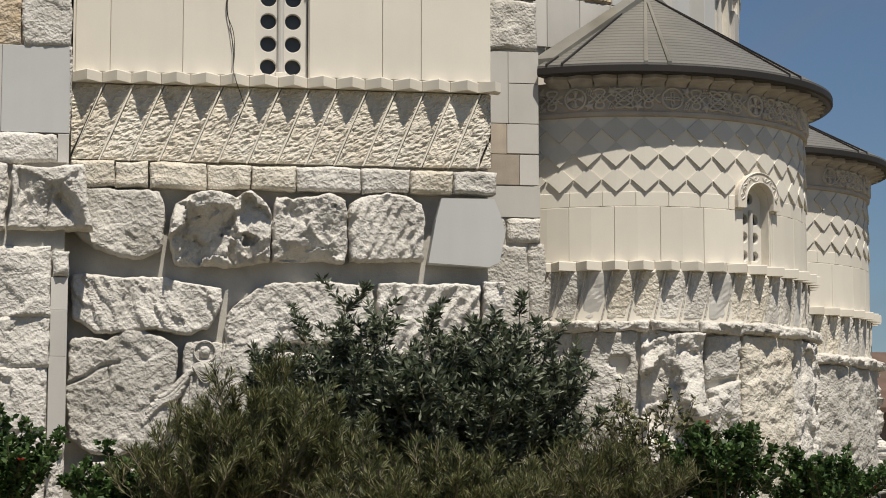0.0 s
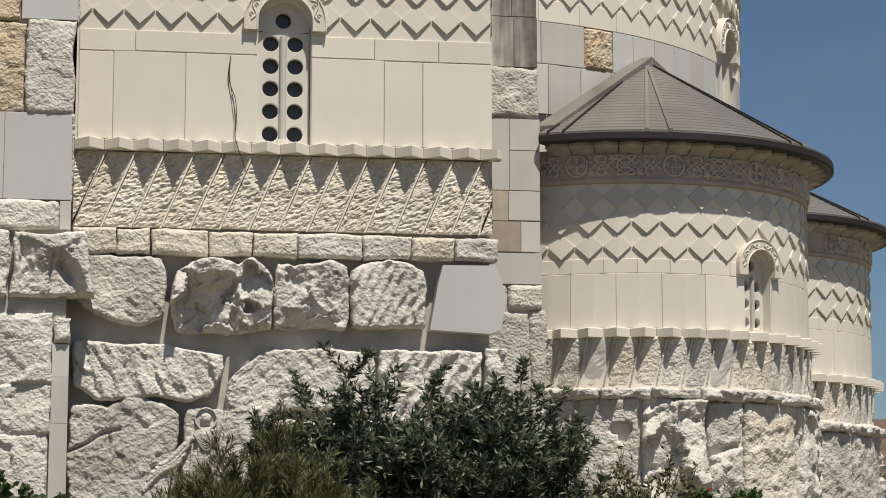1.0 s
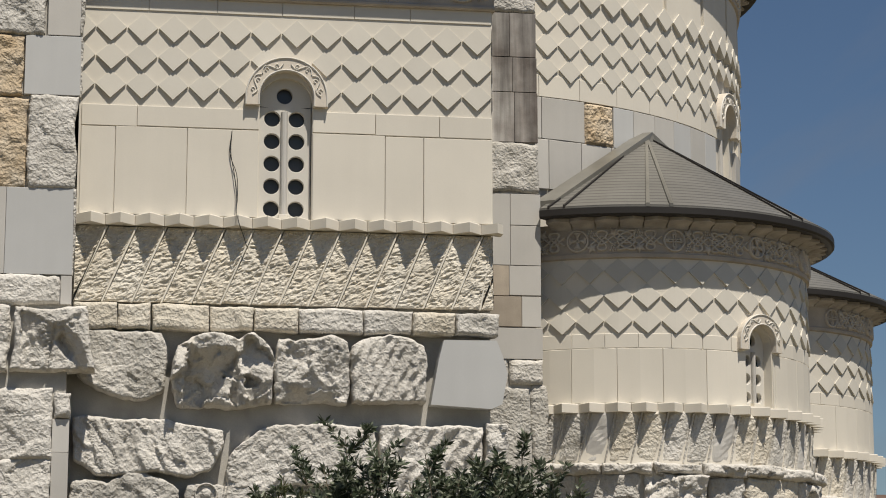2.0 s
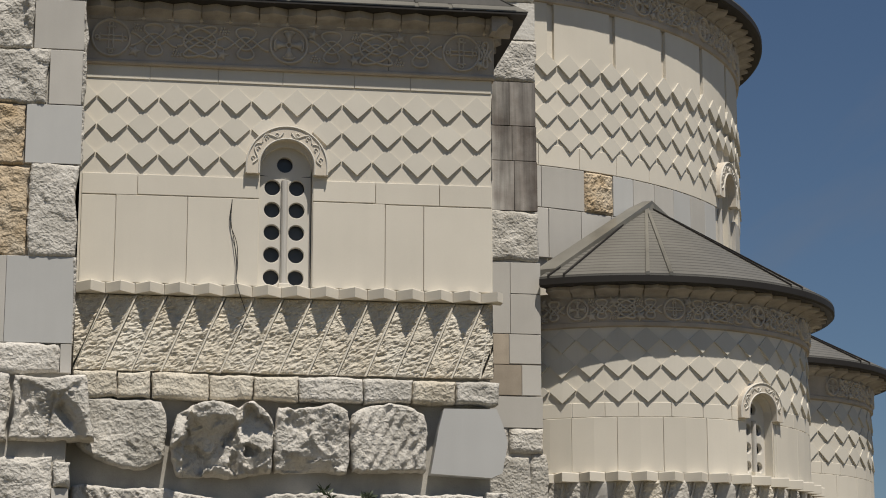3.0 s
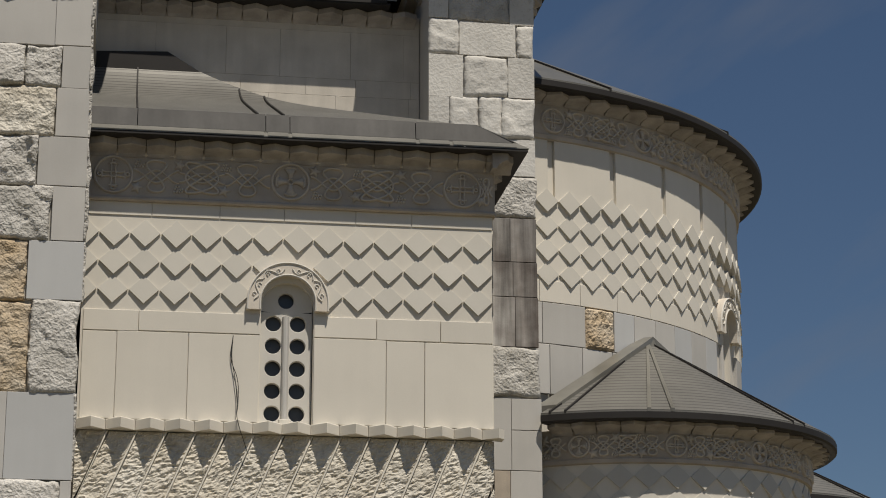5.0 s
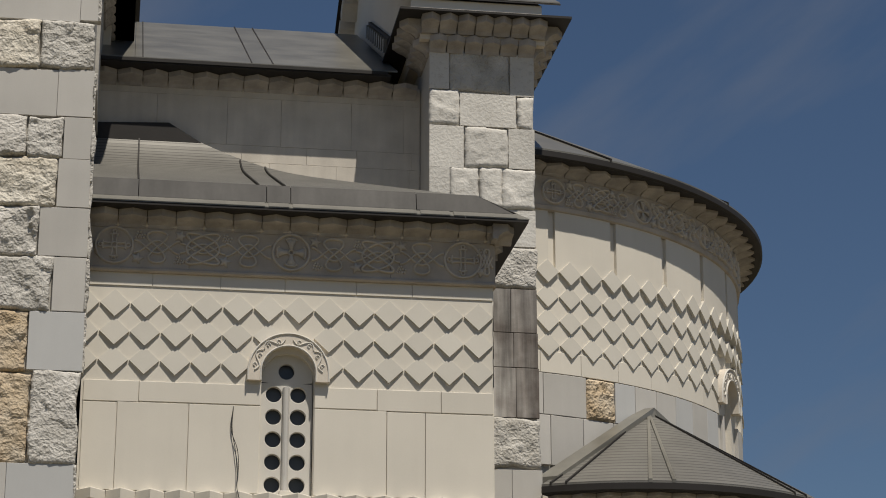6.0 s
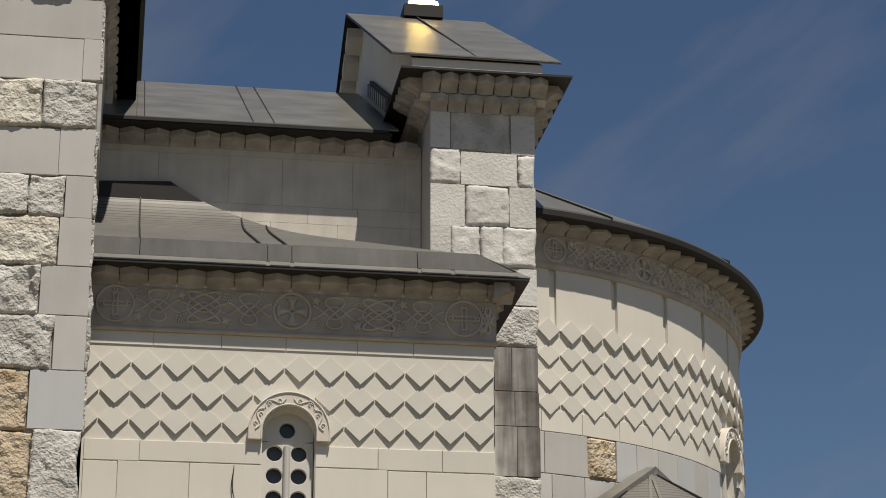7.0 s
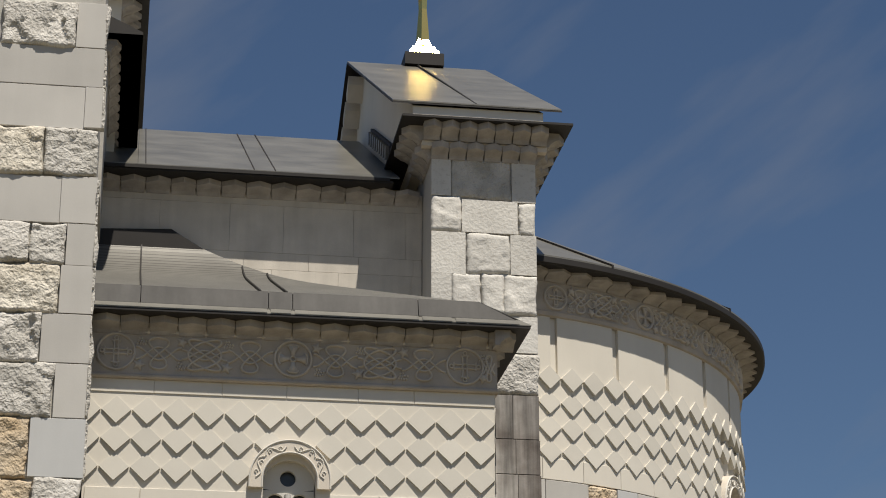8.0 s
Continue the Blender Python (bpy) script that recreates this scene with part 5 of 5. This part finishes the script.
    # smooth slabs
    for r, (z0, z1, st) in enumerate(((4.985, 5.76, 13.1), (5.765, 5.97, 9.5))):
        a = -40.7 - st * (1 if r == 0 else 0.6) if seed == 1 else a0 + 10
        while a < a1 - st:
            if a + st < w0 - 1 or a > w1 + 1:
                part("slab", block_bm(M, D(a) + 0.003, D(a + st) - 0.003, z0, z1, -0.02, 0.016, 0.005), CREAM, w)
            elif a < w0 - 1:
                part("slab", block_bm(M, D(a) + 0.003, D(w0) - 0.003, z0, z1, -0.02, 0.016, 0.005), CREAM, w)
                if a + st > w1 + 1:
                    part("slab", block_bm(M, D(w1) + 0.003, D(a + st) - 0.003, z0, z1, -0.02, 0.016, 0.005), CREAM, w)
            elif a + st > w1 + 1:
                part("slab", block_bm(M, D(w1) + 0.003, D(a + st) - 0.003, z0, z1, -0.02, 0.016, 0.005), CREAM, w)
            a += st
    dp = 8.15
    us = [D(-46.4 + dp * i) for i in range(22)]
    us = [u for u in us if D(a0) < u < D(a1)]
    diamonds(M, us, (6.87, 6.51, 6.15), D(dp) / 2, 0.185, w, skip=lambda u, z: abs(u - wa) < 0.42 and z < 6.4)
    part("frieze_ledge", ring_bm(cx, cy, [(CR - 0.02, 7.04), (CR + 0.05, 7.06), (CR + 0.055, 7.11), (CR + 0.03, 7.13), (CR + 0.03, 7.56), (CR - 0.02, 7.56)], a0, a1, 3), FRIEZE_BACK, w)
    round_frieze(M, CR, -25.2 - 27.6 if seed == 1 else 30, a1 - 25, 7.13, 7.48, w, 50 * seed, 27.6)
    ra = -33.4 if seed == 1 else a0
    corbels(M, [D(ra + per * 0.9 * i) for i in range(int((a1 - ra) / (per * 0.9)))], 7.47, 7.63, 0.03, 0.3, w)
    roof = structure(nm, ring_bm(cx, cy, [(CR - 0.2, 7.635), (CR + EAVE - 0.03, 7.595), (CR + EAVE, 7.62), (CR + EAVE, 7.71), (CR - 0.2, 7.73)], ra, a1, 3), METAL_DARK, "conical chapel roof of weathered grey metal sheet", "roof")
    part("roof_sheet", cone_bm(cx, cy, CR + EAVE - 0.01, 7.74, apex, ra, a1, 3), METAL_LAP, roof, "grey metal sheeting with fine horizontal laps")
    for a in (-31, -27, -6.2, -0.3, 36, 41, 80, 85, 120):
        if ra < a < a1:
            pale = a in (-6.2, -0.3)
            part("seam", rib_bm(cx, cy, CR + EAVE - 0.01, 7.74, apex, a, 0.028 if pale else 0.014, 0.03), METAL if pale else METAL_DARK, roof)
    for a in (-33.2, 112) if seed == 1 else (a0 + 5, a1 - 5):
        part("flashing", rib_bm(cx, cy, CR + EAVE - 0.2, 7.8, apex, a, 0.16, 0.09), METAL, roof, "grey lead flashing against the apse wall")
    part("finial", ring_bm(apex[0], apex[1], [(0.16, apex[2] - 0.1), (0.12, apex[2] + 0.02), (0.0, apex[2] + 0.06)], 0, 360, 45), METAL, roof)
    win = structure("window_3" if seed == 1 else "window_4", bmesh.new(), LATTICE, "narrow arched chapel window with pierced pale stone lattice", "window")
    lattice(M, wa, half, 5.0, 5.87, 3, 0.27, 0.08, -0.14, win, 5.8)
    archivolt(M, wa, 5.9, 0.275, 0.435, 5.8, 0.09, w, 18)
    return cx, cy


chapel("wall_chapel_south", SX, SY, 31.0, -75, 140, 1, "roof_chapel_south", (8.6, 4.42, 9.37))
chapel("wall_chapel_east", 11.57, 11.4, 97.0, -5, 150, 2, "roof_chapel_east", (11.4, 10.9, 9.37))
# ------------------------------------------------------------------ far building
house = tagged(new("house"), "distant low building with brown tiled roof and balcony", "house")
house.location = (38.0, 60.0, 1.3)
WALLS = mat("brown shaded render", (0.2, 0.15, 0.12), 0.9, vary=0.1, stain=0.4, bump=0.1)
TILE = mat("brown roof tile", (0.13, 0.085, 0.065), 0.85, vary=0.15, stain=1.0, bump=0.3)
part("wall", box_bm(-6.0, 14.0, 0.0, 10.0, -0.5, 4.2), WALLS, house)
bm = bmesh.new()
loft(bm, [[Vector((x, y, z)) for y, z in ((-1.0, 4.2), (5.0, 6.9), (11.0, 4.2), (11.0, 4.0), (-1.0, 4.0))] for x in (-6.6, 14.6)])
part("roof", bm, TILE, house)
part("balcony", box_bm(-7.0, 14.0, -1.6, 0.0, 1.2, 1.5), GREY_SMOOTH, house)
for z in (1.8, 2.0, 2.2, 2.4):
    part("rail", box_bm(-7.0, 14.0, -1.6, -1.56, z, z + 0.05), METAL, house)
for k in range(8):
    part("post", box_bm(-7.0 + 2.4 * k, -6.94 + 2.4 * k, -1.6, -1.54, 1.5, 2.45), METAL, house)


# ------------------------------------------------------------------ shrubs
def shrub(name, label, base, spread_, height, leaf, count, size, mat_leaf, seed, stems=26, upright=0.75, tips=0.3, flowers=0, width=0.2):
    """Stems that fan out from the ground and fork, with single folded leaves along them."""
    rnd = random.Random(seed)
    top = tagged(new(name), label, "shrub", group="shrubs before the church")
    top.location = (base[0], base[1], ground_z(base[0], base[1]) - 0.05)
    stem_bm, leaf_bm = bmesh.new(), bmesh.new()
    paths = []
    for _ in range(stems):
        a = rnd.uniform(0, 6.2832)
        q = math.sqrt(rnd.random())
        ex, ey = math.cos(a) * q * spread_[0], math.sin(a) * q * spread_[1]
        h = height * (1 - 0.45 * q * q) * rnd.uniform(0.72, 1.05)
        mid = Vector((ex * 0.45 + rnd.uniform(-0.1, 0.1), ey * 0.45, h * 0.55))
        main = [Vector((ex * 0.12, ey * 0.12, 0)), mid, Vector((ex, ey, h))]
        paths.append((main, 0.018))
        for _ in range(7):
            t = rnd.uniform(0.35, 0.95)
            p = main[0] * (1 - t) ** 2 + main[1] * 2 * t * (1 - t) + main[2] * t * t
            b = rnd.uniform(0, 6.2832)
            ln = rnd.uniform(0.25, 0.6) * height * 0.3
            e = p + Vector((math.cos(b) * ln * (1 - upright * 0.5), math.sin(b) * ln * (1 - upright * 0.5), ln * upright))
            paths.append(([p, (p + e) / 2 + Vector((0, 0, 0.03)), e], 0.007))
    for pts, w in paths:
        rings = []
        for k in range(4):
            t = k / 3
            c = pts[0] * (1 - t) ** 2 + pts[1] * 2 * t * (1 - t) + pts[2] * t * t
            ww = w * (1 - 0.75 * t)
            rings.append([c + Vector((ww * math.cos(v), ww * math.sin(v), 0)) for v in (0, 2.09, 4.19)])
        loft(stem_bm, rings)
    verts, faces = [], []
    for i in range(count):
        pts, w = paths[rnd.randrange(len(paths))]
        t = 1 - rnd.random() ** (1.2 if w < 0.01 else 0.9) * (0.95 if w < 0.01 else 0.75)
        c = pts[0] * (1 - t) ** 2 + pts[1] * 2 * t * (1 - t) + pts[2] * t * t
        axis = (pts[2] - pts[0]).normalized()
        out = Vector((rnd.gauss(0, 1), rnd.gauss(0, 1), rnd.gauss(0.25, 0.6)))
        dirn = (axis * tips + out.normalized()).normalized()
        side = dirn.cross(Vector((rnd.gauss(0, 1), rnd.gauss(0, 1), rnd.gauss(0.8, 0.6)))).normalized()
        nrm = side.cross(dirn)
        ln = size * rnd.uniform(0.6, 1.25)
        b = c + out.normalized() * 0.01
        k = len(verts)
        verts += [b, b + dirn * ln * 0.45 + side * ln * width - nrm * ln * 0.05, b + dirn * ln - nrm * ln * 0.12, b + dirn * ln * 0.45 - side * ln * width - nrm * ln * 0.05]
        faces += [(k, k + 1, k + 2), (k, k + 2, k + 3)]
    part("stem", stem_bm, BARK, top, "thin grey-brown branching stems")
    leaf_bm.free()
    me = bpy.data.meshes.new("foliage")
    me.from_pydata(verts, [], faces)
    me.materials.append(mat_leaf)
    lv = new("foliage", me)
    lv.parent = top
    lv["label"] = leaf
    for i in range(flowers):
        pts, w = paths[rnd.randrange(len(paths))]
        bm = bmesh.new()
        c = pts[2]
        for k in range(6):
            a = 1.047 * k
            q = [bm.verts.new(c + Vector((0.05 * math.cos(a + d) * f, 0.05 * math.sin(a + d) * f, 0.03 * f))) for d, f in ((0, 0.1), (-0.5, 0.8), (0, 1.1), (0.5, 0.8))]
            bm.faces.new(q)
        part("flower", bm, PETAL, top, "small red flower")
    return top


OLEANDER = "tall dark green willow-leaved shrub before the wall"
BROOM = "dense olive-green broom shrub with fine dry twigs"
for seed, x, y, wide, h, n in ((1, 3.0, -6.0, 0.95, 2.45, 22000), (2, 3.95, -6.3, 0.95, 2.4, 24000), (12, 4.75, -5.6, 0.75, 2.45, 16000), (14, 2.3, -5.7, 0.6, 1.95, 10000)):
    shrub("oleander", OLEANDER, (x, y), (wide, 0.8), h, "narrow dark green leaves", n, 0.098, LEAF_DARK, seed, int(46 * wide), tips=0.5, width=0.15)
for seed, x, y, wide, h, n in ((3, 1.95, -8.0, 1.1, 1.7, 34000), (4, 3.3, -8.8, 1.3, 0.95, 27000), (13, 1.3, -8.2, 0.9, 1.2, 20000), (5, 5.3, -6.8, 1.1, 0.95, 16000)):
    shrub("broom", BROOM, (x, y), (wide, 0.75), h, "fine olive-green leaves", n, 0.09, LEAF_OLIVE, seed, int(54 * wide), upright=0.9, tips=1.3, width=0.055)
shrub("rose_bush", "low fresh green rose bush with few red blooms", (-0.5, -6.0), (0.8, 0.6), 1.25, "small fresh green leaves", 9000, 0.07, LEAF_GREEN, 6, 36, width=0.33, flowers=3)
shrub("rose_bush", "low fresh green rose bush with few red blooms", (0.7, -7.0), (0.9, 0.6), 0.85, "small fresh green leaves", 7000, 0.07, LEAF_GREEN, 7, 30, width=0.33)
shrub("rose_bush", "low fresh green rose bush with few red blooms", (7.0, -5.0), (0.8, 0.7), 1.35, "small fresh green leaves", 8000, 0.07, LEAF_GREEN, 8, 32, width=0.33, flowers=5)
shrub("rose_bush", "low fresh green rose bush with few red blooms", (8.5, -4.0), (0.9, 0.7), 1.0, "small fresh green leaves", 6000, 0.07, LEAF_GREEN, 9, 26, width=0.33, flowers=4)
shrub("bare_bush", "sparse twiggy bush with few dry leaves", (6.3, -4.8), (1.3, 0.6), 1.65, "few small dry leaves", 2600, 0.08, LEAF_OLIVE, 10, 34, upright=0.9)
